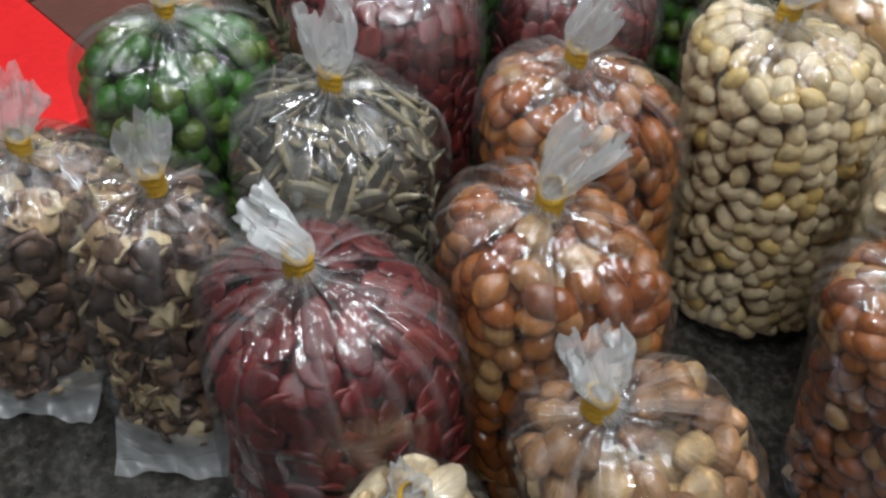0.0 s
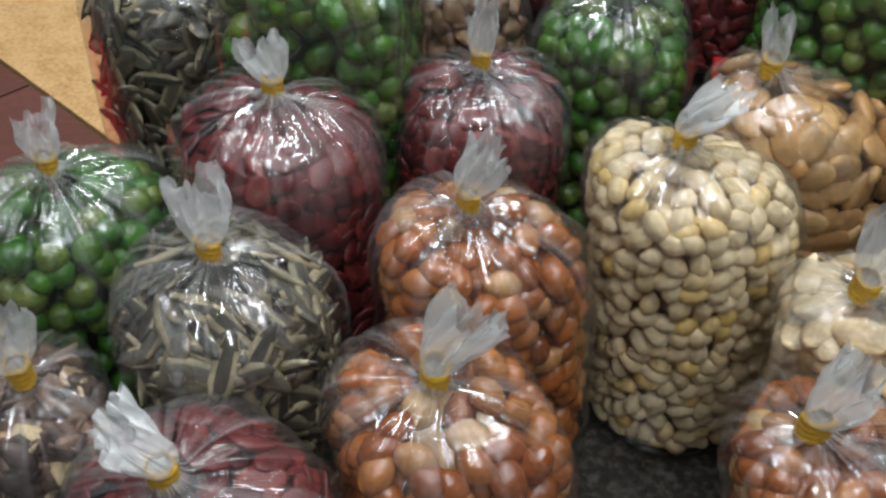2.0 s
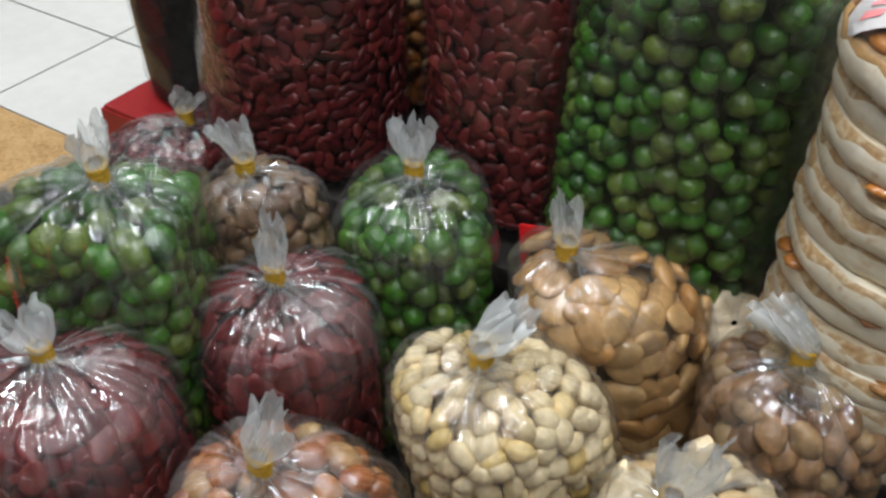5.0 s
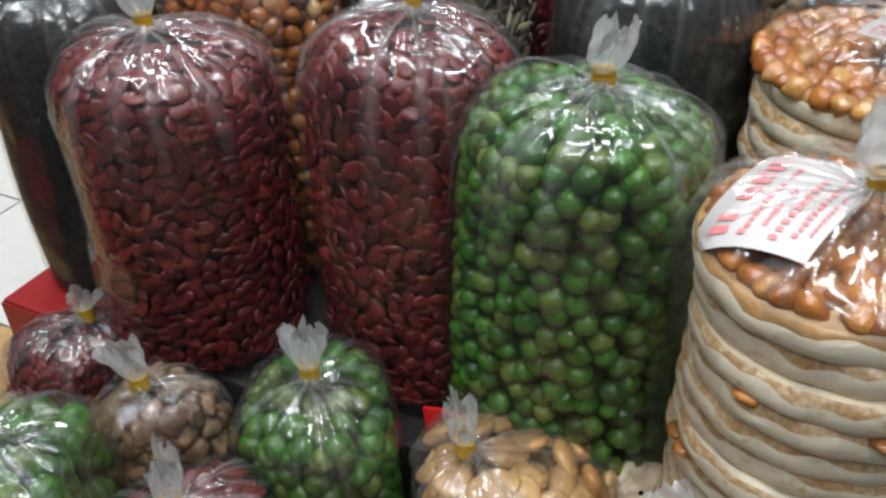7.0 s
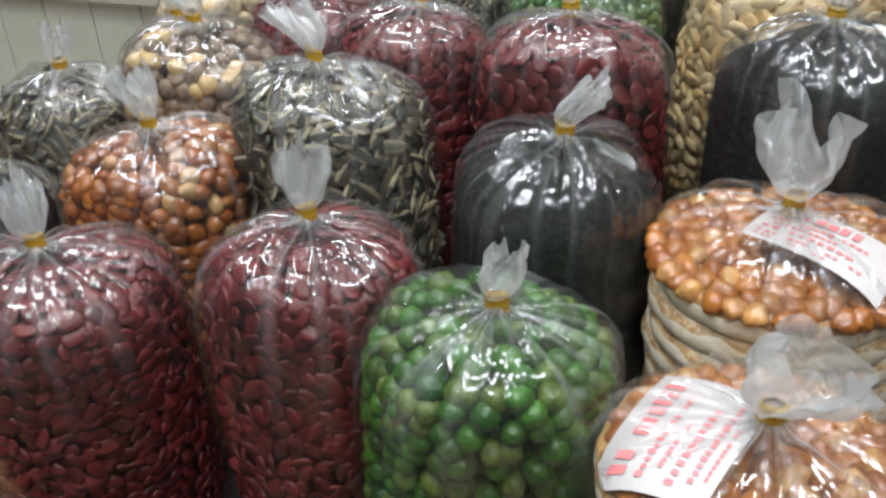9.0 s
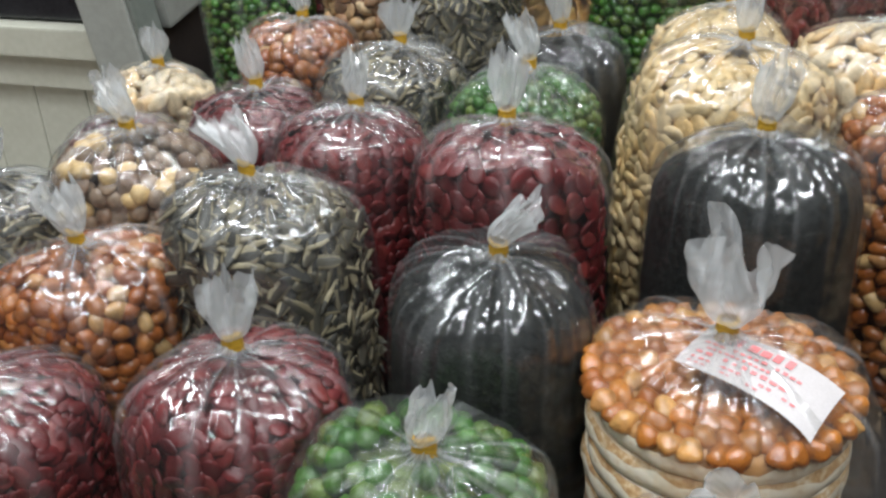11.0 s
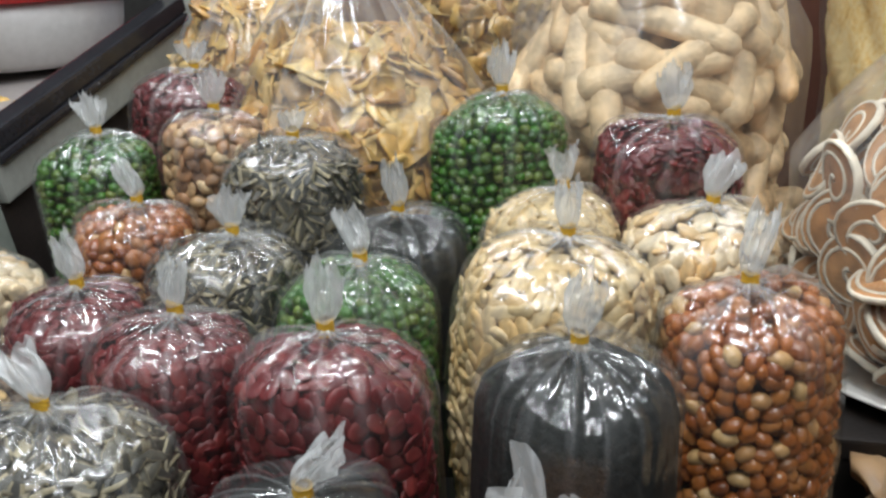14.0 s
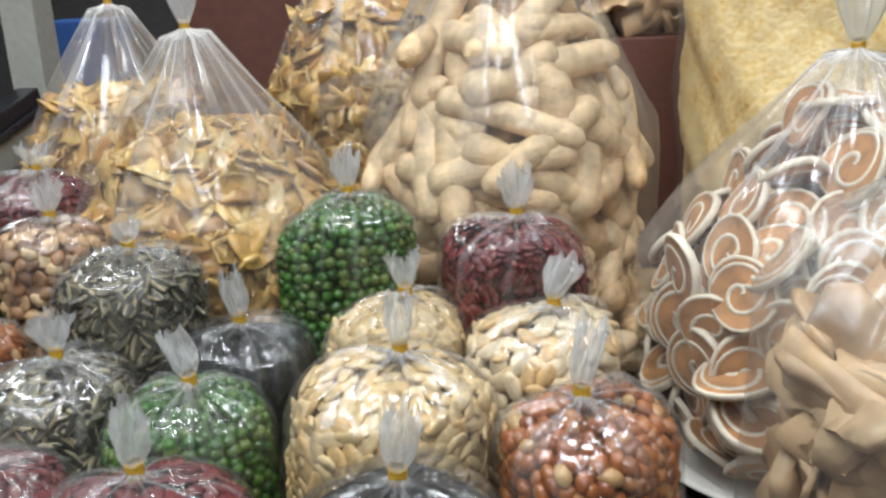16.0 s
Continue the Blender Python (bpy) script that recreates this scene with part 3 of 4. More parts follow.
CORE = {"pea": PEA, "big_pea": PEA, "small_pea": PEA, "nut": NUT, "small_nut": NUT, "peanut": PEANUT, "red_seed": RED_SEED, "big_red_seed": RED_SEED, "sunflower": SUN_DARK,
        "pumpkin": PUMPKIN, "bean": BEAN, "cashew": CASHEW, "dried": DRIED, "walnut": WALNUT, "hazel": WALNUT, "disc_mix": PIST, "pistachio": PIST, "chip": CHIP, "finger": FINGER,
        "spiral": SWIRL_BROWN, "roll": ROLL}


def film(bag, R, H, dome, cone, wob, shift, q, pleats=0.0042, skin=FILM):
    """The clear bag: pleats run out from the knot, creases cross the body, both as sharp folds."""
    cols = 176
    prof = bag_profile(R, H, dome, cone, 18)
    n = len(prof)
    rows = np.array(lathe(prof, cols, wob, shift, H))
    th = np.linspace(0, 2 * np.pi, cols, endpoint=False)
    f = np.linspace(0, 1, n)
    lift = np.zeros((n, cols))
    neck = np.minimum(1, prof[:, 0] / 0.013)
    for k in range(24):
        at, width = k * 2 * np.pi / 24 + q.normal(0, 0.16), q.uniform(0.028, 0.050) if k % 3 else q.uniform(0.05, 0.12)
        reach = q.uniform(0.56, 0.80) if k % 3 else q.uniform(0.36, 0.58)
        swing = q.normal(0, 0.25)
        gone = np.clip((f - reach) / (1 - reach), 0, 1)
        along = gone ** 0.6 * np.clip((1.02 - f) / 0.16, 0.25, 1)
        d = np.abs((th[None] - at - swing * (1 - f[:, None]) + np.pi) % (2 * np.pi) - np.pi)
        lift += pleats * q.uniform(0.2, 1.1) * (along * neck)[:, None] * np.exp(-(d / width) ** 1.3)
    z = prof[:, 1] / H
    for k in range(30):
        at, zc, tilt = q.uniform(0, 2 * np.pi), q.uniform(0.04, 0.80) ** 1.3, q.normal(0, 0.35)
        span = q.uniform(0.10, 0.45)
        dt = (th[None] - at + np.pi) % (2 * np.pi) - np.pi
        d = np.abs(z[:, None] - zc - tilt * dt * 0.5) * H
        lift += 0.0011 * q.uniform(0.4, 1.2) * np.exp(-(d / 0.0028) ** 1.2) * np.exp(-(dt / span) ** 2) * (f < 0.66)[:, None]
    dr, dz = np.gradient(prof[:, 0]), np.gradient(prof[:, 1])
    l = np.hypot(dr, dz) + 1e-9
    nr, nz = (dz / l)[:, None], (-dr / l)[:, None]
    rows[:, :, 0] += lift * nr * np.cos(th)[None]
    rows[:, :, 1] += lift * nr * np.sin(th)[None]
    rows[:, :, 2] += lift * np.maximum(nz, 0.0)
    u = 1 - np.abs(2 * np.linspace(0, 1, cols, endpoint=False) - 1)
    uv = np.stack([np.tile(u, n), np.repeat(f, cols)], -1)
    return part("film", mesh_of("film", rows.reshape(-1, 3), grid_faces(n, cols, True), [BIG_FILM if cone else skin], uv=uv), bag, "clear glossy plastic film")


def knot(bag, H, q, tail=0.030, lean=(0, 0), wide=1.0, lobes=0):
    n = 20
    th = np.linspace(0, 2 * np.pi, n, endpoint=False)
    rows = []
    slant, slant2, at = q.normal(0, 0.0010), q.normal(0, 0.0010), q.uniform(0, 6)
    for k in range(15):
        z = (k / 14 - 0.5) * 0.0108
        r = 0.0050 + 0.0006 * abs(math.sin(k * math.pi / 3.5 + 0.4)) - (0.0012 if k in (0, 14) else 0.0)
        rows.append(np.stack([r * (1 + 0.05 * np.sin(2 * th + at)) * np.cos(th), r * 0.86 * np.sin(th), H + z + slant * np.cos(th) + slant2 * np.sin(th) + 0.0004 * np.sin(3 * th + at + k)], -1))
    part("rubber_band", mesh_of("rubber_band", np.vstack(rows), grid_faces(15, n, True), [BAND]), bag, "yellow rubber band")
    # the film above the band, bunched into a frayed tuft
    n, m = 72, 16
    th = np.linspace(0, 2 * np.pi, n, endpoint=False)
    spin = q.uniform(0, 3.14)
    ragged = 1 + 0.14 * np.sin(2 * th + q.uniform(0, 6)) + 0.10 * np.sin(5 * th + q.uniform(0, 6)) + 0.09 * np.sin(11 * th + q.uniform(0, 6)) + 0.05 * np.sin(23 * th)
    if lobes:
        ragged = 1 + 0.06 * np.sin(2 * th + spin) + 0.03 * np.sin(9 * th)
        ragged = ragged * (0.50 + 0.55 * np.minimum(1, 1.7 * np.abs((lobes * th / (2 * np.pi) + q.uniform(0, 1)) % 1 * 2 - 1)))
    rows = [np.stack([0.0003 * np.cos(th), 0.0003 * np.sin(th), np.full(n, H + 0.0035)], -1)]
    p1, p2 = q.uniform(0, 6, 2)
    for i in range(m):
        s = i / (m - 1)
        r = 0.0040 + wide * (0.0100 * s ** 0.65 - 0.0022 * s ** 3)
        fold = 1 + (0.05 + 0.24 * s) * np.sin(4 * th + p1 + 2 * s) + 0.20 * s * np.sin(9 * th + p2 - 4 * s) + 0.10 * s * np.sin(15 * th + p1 + 9 * s)
        x, y = r * fold * np.cos(th), r * fold * np.sin(th) * (1 - 0.5 * s)
        x, y = x * math.cos(spin) - y * math.sin(spin), x * math.sin(spin) + y * math.cos(spin)
        z = 0.94 * tail * s * ragged * (1 - 0.25 * s * (lean[0] ** 2 + lean[1] ** 2))
        rows.append(np.stack([x + lean[0] * tail * s ** 1.5, y + lean[1] * tail * s ** 1.5, H + 0.003 + z], -1))
    uv = np.stack([np.tile(1 - np.abs(2 * np.linspace(0, 1, n, endpoint=False) - 1), m + 1), np.repeat(np.linspace(0, 0.6, m + 1), n)], -1)
    part("tuft", mesh_of("tuft", np.vstack(rows), grid_faces(m + 1, n, True), [TAIL], uv=uv), bag, "bunched whitish film end")


def tied_bag(x, y, top, base, R, kind, label, off=(0.0, 0.0), dome=None, cone=0.0, level=0.7, seed=0, tail=0.03, lean=(0, 0), wide=1.0, cap=110, category="bag", group="bags on display", tip=(0.0, 0.0), planes=()):
    q = np.random.default_rng(seed)
    bag = new("snack_bag")
    bag.location = (x, y, base)
    tagged(bag, label, category, group)
    H = top - base
    dome = 0.50 * R if dome is None else dome
    wob = Shape(q, tip, planes)
    if kind == "black":
        prof = bag_profile(R - 0.002, H - 0.009, dome, cone)[:-6]
        rows = lathe(prof, 72, wob, off, H, 0.003)
        part("filling", mesh_of("filling", np.vstack(rows), grid_faces(len(prof), 72, True), [BLACK]), bag, "fine black seeds")
    elif kind == "sheet":
        # crackers pressed into one pitted, ribbed mass
        prof = bag_profile(R - 0.010, H - 0.02, dome, cone, 44)
        prof = prof[prof[:, 1] < level * H]
        prof = np.vstack([prof, [(0.45 * prof[-1][0], prof[-1][1] + 0.008), (0.002, prof[-1][1] + 0.010)]])
        rows = lathe(prof, 150, wob, off, H)
        th = np.linspace(0, 2 * np.pi, 150, endpoint=False)
        for row in rows:
            z = row[:, 2]
            rib = 0.0030 * np.abs(np.sin(7 * th + 40 * z + 0.8 * np.sin(5 * th))) + 0.0010 * np.sin(23 * th - 120 * z) + 0.0012 * np.sin(61 * th + 300 * z)
            row[:, 0] += rib * np.cos(th)
            row[:, 1] += rib * np.sin(th)
        part("filling", mesh_of("filling", np.vstack(rows), grid_faces(len(prof), 150, True), [SLAB]), bag, "pitted yellow crackers pressed together")
    elif kind == "wafer":
        wafers(bag, R, H, dome, q)
    else:
        deep, prof = fill(bag, kind, R, H, dome, cone, level, wob, off, q, cap)
        inner = np.array([(max(r - deep, 0.001), min(z, prof[-1][1] - deep)) for r, z in prof])
        rows = lathe(inner, 40, wob, off, H, deep)
        part("inner_filling", mesh_of("inner_filling", np.vstack(rows), grid_faces(len(inner), 40, True), [CORE[kind]]), bag)
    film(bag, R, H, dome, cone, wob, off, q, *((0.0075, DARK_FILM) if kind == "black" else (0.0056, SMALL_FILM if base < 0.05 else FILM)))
    knot(bag, H, q, tail, lean, wide, 3 if kind == "wafer" else 0)
    return bag


def base_seal(bag, R, towards, width, out, off, q):
    """The empty end of the bag, folded flat and crinkled on the floor."""
    n, m = 26, 9
    ax, ay = math.cos(towards), math.sin(towards)
    rows = []
    p = q.uniform(0, 6, 4)
    u = np.linspace(-1, 1, n)
    for i in range(m):
        s = i / (m - 1)
        far = R * 0.80 * np.sqrt(1 - 0.55 * u ** 2) * (1 - s) + (R * 0.80 + out * (1 + 0.10 * np.sin(3 * u + p[0]))) * s
        side = u * width * (1 - 0.05 * s)
        z = 0.0045 + 0.016 * (1 - s) ** 2 + 0.0016 * np.sin(5 * u + p[1] + 4 * s) + 0.0012 * np.sin(11 * u + p[2] - 7 * s)
        rows.append(np.stack([off[0] + far * ax - side * ay, off[1] + far * ay + side * ax, z], -1))
    uv = np.stack([np.tile(0.5 + 0.3 * u, m), np.repeat(np.linspace(0, 0.4, m), n)], -1)
    return part("base_seal", mesh_of("base_seal", np.vstack(rows), grid_faces(m, n, False), [TAIL], uv=uv), bag, "flat crinkled film end")


def wafers(bag, R, H, dome, q):
    """A pile of round rice wafers topped with caramelled peanuts."""
    n = 72
    th = np.linspace(0, 2 * np.pi, n, endpoint=False)
    z = 0.004
    top = H - 0.016 - dome * 0.45
    count = int((top - z) / 0.0138)
    step = (top - z) / count
    lib = library(lambda i: blob(0.0074, 0.0058, 0.0050, 12, 8, 0.16, i), 3, [CARAMEL], "caramel_peanut")
    for k in range(count):
        cx, cy, r = q.normal(0, 0.0012), q.normal(0, 0.0012), R - 0.004 + q.normal(0, 0.0008)
        ph = q.uniform(0, 6)
        tilt = q.normal(0, 0.010, 2)
        rows = []
        for f, h in ((0.05, 0.0), (0.968, 0.0), (0.99, 0.16), (1.0, 0.42), (0.995, 0.70), (0.970, 0.99), (0.5, 1.0), (0.05, 1.0)):
            rr = r * f * (1 + 0.012 * np.sin(3 * th + ph) + (0.007 * np.sin(13 * th + 2 * ph) + 0.006 * np.sin(19 * th - ph + 9 * h) if f > 0.9 else 0))
            px, py = rr * np.cos(th), rr * np.sin(th)
            rows.append(np.stack([cx + px, cy + py, z + h * step * 0.98 + (0.0017 * np.sin(7 * th + 3 * ph) + 0.0014 * np.sin(17 * th + ph) if 0.6 < h < 0.9 else 0) + f * 0.0009 * np.sin(2 * th + ph) + tilt[0] * px + tilt[1] * py], -1))
        part("wafer", mesh_of("wafer", np.vstack(rows), grid_faces(8, n, True), [WAFER, TOAST, RIM, SIDE], np.repeat([0, 3, 3, 3, 1, 1, 1] if k == count - 1 else [0, 3, 3, 3, 2, 0, 0], n)), bag)
        last = k == count - 1
        spots = [(r * 0.95, a) for a in np.arange(0, 6.28, 0.30)] if not last else [(rr, a) for rr in np.arange(0.006, r * 0.965, 0.0092) for a in np.arange(0, 6.28, 0.0105 / rr)]
        verts, faces, base = [], [], 0
        for rr, a in spots:
            if not last and q.random() < 0.92:
                continue
            v, f, fm, me = lib[int(q.integers(3))]
            a += q.normal(0, 0.0025 / rr)
            p = np.array([cx + rr * math.cos(a), cy + rr * math.sin(a), z + step * (0.86 if not last else 1.02) + (0.0012 if last else 0) - (0.5 * (rr / R) ** 4 * 0.006 if last else 0)])
            rot = turned(np.array([0, 0, 1.0]), 0, 0.5, q)
            flatten = np.diag([1, 1, 0.45 if not last else 1.0])
            if last and len(verts) < 400 and q.random() < 0.75:
                m = np.eye(4)
                m[:3, :3], m[:3, 3] = rot, p
                part("caramel_peanut", me, bag, "", Matrix(m.tolist()))
                continue
            verts.append(v @ (flatten @ rot).T + p)
            faces.append(f + base)
            base += len(v)
        if verts:
            tagged(part("topping", mesh_of("topping", np.vstack(verts), np.vstack(faces), [CARAMEL]), bag), kind="stuff")
        z += step


def label_sheet(bag, R, H, dome, cx, cy, turn, w, h, bars):
    """A printed slip under the film, bent over the shoulder of the bag."""
    top = H - 0.010 - dome

    def place(u, v, lift):
        x = cx + u * math.cos(turn) - v * math.sin(turn)
        y = cy + u * math.sin(turn) + v * math.cos(turn)
        r = math.hypot(x, y) / R
        over = max(r - 0.95, 0.0)
        if over:
            x, y, r = x * 0.97 / r, y * 0.97 / r, 0.95
        lift = lift - over * R
        z = top + (dome + 0.0075) * (1 - r ** 2.1) ** (1 / 2.2) - 0.003 * (1 - r) ** 2 - 0.0012 + lift
        return (x, y, z)

    def sheet(u0, u1, v0, v1, nu, nv, lift):
        g = [place(u, v, lift) for v in np.linspace(v0, v1, nv) for u in np.linspace(u0, u1, nu)]
        return np.array(g), grid_faces(nv, nu, False)
    v, f = sheet(-w / 2, w / 2, -h / 2, h / 2, 14, 10, 0)
    slip = part("paper_slip", mesh_of("paper_slip", v, f, [PAPER]), bag, "white paper slip printed in red")
    for u0, u1, v0, v1 in bars:
        v, f = sheet(u0 * w / 2, u1 * w / 2, v0 * h / 2, v1 * h / 2, 3, 3, 0.0006)
        part("print", mesh_of("print", v, f, [RED_INK]), slip)


# ---- the hall ----
def structure(ob, label, category):
    return tagged(ob, label, category, "", "structure")


structure(box("ground", (-4.6, -3.0, -0.10), (3.4, 4.2, -0.012), GROUT), "dark cement bed under the floor tiles", "floor")
for nm, lo, hi, lab in (("wall_north", (-4.6, 4.2, -0.1), (3.4, 4.35, 2.8), "plain grey plastered hall wall"), ("wall_south", (-4.6, -3.15, -0.1), (3.4, -3.0, 2.8), "plain grey plastered hall wall"),
                        ("wall_west", (-4.75, -3.15, -0.1), (-4.6, 4.35, 2.8), "plain grey plastered hall wall"), ("wall_east", (3.4, -3.15, -0.1), (3.55, 4.35, 2.8), "plain grey plastered hall wall")):
    structure(box(nm, lo, hi, PLASTER, bevel=0), lab, "wall")
structure(box("ceiling", (-4.75, -3.15, 2.8), (3.55, 4.35, 2.95), PLASTER, bevel=0), "plain grey hall ceiling", "ceiling")
for lx, ly, lt, watts in TUBES:
    ob = part("tube_fixture", box_mesh("tube_fixture", (1.25, 0.12, 0.05), TUBE_BODY, 0.01), None, "", pose(lx, ly, 1.925, 0, 0, lt))
    tagged(ob, "white fluorescent lamp housing under the ceiling", "lamp", "lamps")
    rod = part("rod", box_mesh("rod", (0.012, 0.012, 0.85), TUBE_BODY, 0.002), ob, "", pose(0, 0, 0.450))

# floor strips beside the display: red edge, brown tiles, tan stone band, white tiles
red = structure(box("floor", (-0.78, 0.10, -0.012), (-0.475, 0.228, 0.004), RED_CLOTH), "bright red plastic sheet on the floor", "floor sheet")
structure(box("floor", (-2.2, -1.4, -0.012), (-0.785, 0.228, 0.0), BROWN_TILE, bevel=0.001), "dark brown floor beside the stall", "floor")
structure(box("floor", (-0.782, -1.4, -0.012), (-0.475, 0.097, 0.0), BROWN_TILE, bevel=0.001), "dark brown floor beside the stall", "floor")
structure(box("floor", (-0.472, -1.4, -0.012), (1.4, 0.484, 0.0), GRANITE, bevel=0.001), "dark speckled granite slab under the small bags", "floor")
brown = structure(new("floor"), "dark brown tiles beside the red sheet", "floor")
tan = structure(new("floor"), "tan speckled stone band in the floor", "floor")
white = structure(new("floor"), "glossy white square floor tiles with dark joints", "floor")
for i in range(9):
    x = -0.475 - 0.16 * i
    box("tile", (x - 0.157, 0.231, -0.012), (x, 0.302, 0.0), BROWN_TILE, brown, 0.001)
for i in range(3):
    box("slab", (-0.476 - 0.6 * i - 0.597, 0.305, -0.012), (-0.476 - 0.6 * i, 0.545, 0.001), TAN_STONE, tan, 0.001)
TILE = 0.30
for i in range(9):
    for j in range(7):
        x, y = -0.776 - TILE * i + TILE, 0.702 + TILE * j
        lo_y = y if j else 0.702
        box("tile", (x - TILE + 0.003, lo_y + 0.003, -0.012), (x, y + TILE, 0.0), WHITE_TILE, white, 0.001)
    x = -0.776 - TILE * i + TILE
    box("tile", (x - TILE + 0.003, 0.548, -0.012), (x, 0.702, 0.0), WHITE_TILE, white, 0.001)

# the stepped stand under the tall bags
TIERS = [0.0, 0.107, 0.18, 0.25]
stand = tagged(new("display_stand"), "low stepped display stand with dark boards and red plastic facing", "stand")
for (y0, y1), z in zip(((0.488, 0.722), (0.722, 0.935), (0.935, 1.70)), TIERS[1:]):
    x0 = -0.512 if z < 0.13 else -0.60
    box("board", (x0, y0, z - 0.018), (0.70, y1, z), DARK_BOARD, stand)
    face = box("facing", (x0, y0 + 0.002, -0.011 if z < 0.13 else z - 0.075), (0.70, y0 + 0.012, z - 0.019), DARK_BOARD, stand)
box("red_skirt", (-0.513, 0.4835, 0.066), (-0.395, 0.4875, 0.108), DEEP_RED, stand, 0.001)
for y0, y1, z in ((0.50, 0.72, 0.089), (0.74, 0.93, 0.162), (0.95, 1.69, 0.232)):
    for x in (-0.50 if z < 0.13 else -0.59, 0.69):
        box("side_panel", (x - 0.008, y0, -0.011), (x + 0.008, y1, z - 0.001), DARK_BOARD, stand)
part("red_cover", box_mesh("red_cover", (0.10, 0.045, 0.004), DEEP_RED, 0.0015), stand, "red plastic cover", pose(-0.460, 0.507, 0.1095))
ticket = tagged(new("shelf_ticket"), "small red ticket with white print on the stand edge", "ticket")
ticket.location = (-0.152, 0.4865, 0.136)
part("card", box_mesh("card", (0.050, 0.003, 0.026), RED_CLOTH, 0.001), ticket, "", pose(0, 0, 0, -12, -14, 0))
for k in range(4):
    part("print", box_mesh("print", (0.0035, 0.0015, 0.009), PAPER, 0.0005), ticket, "white print", pose(-0.015 + 0.010 * k, -0.0022, (k - 1.5) * 0.0025, -12, -14, 0))

v, f = flake(0.020, 4, 0.25, 0.0012, 14)
shard = part("cracker", mesh_of("cracker", v, f, [WAFER]), None, "", pose(-0.058, 0.497, 0.1245, 52, 18, 20))
tagged(shard, "broken pale beige cracker resting on the stand edge", "cracker")

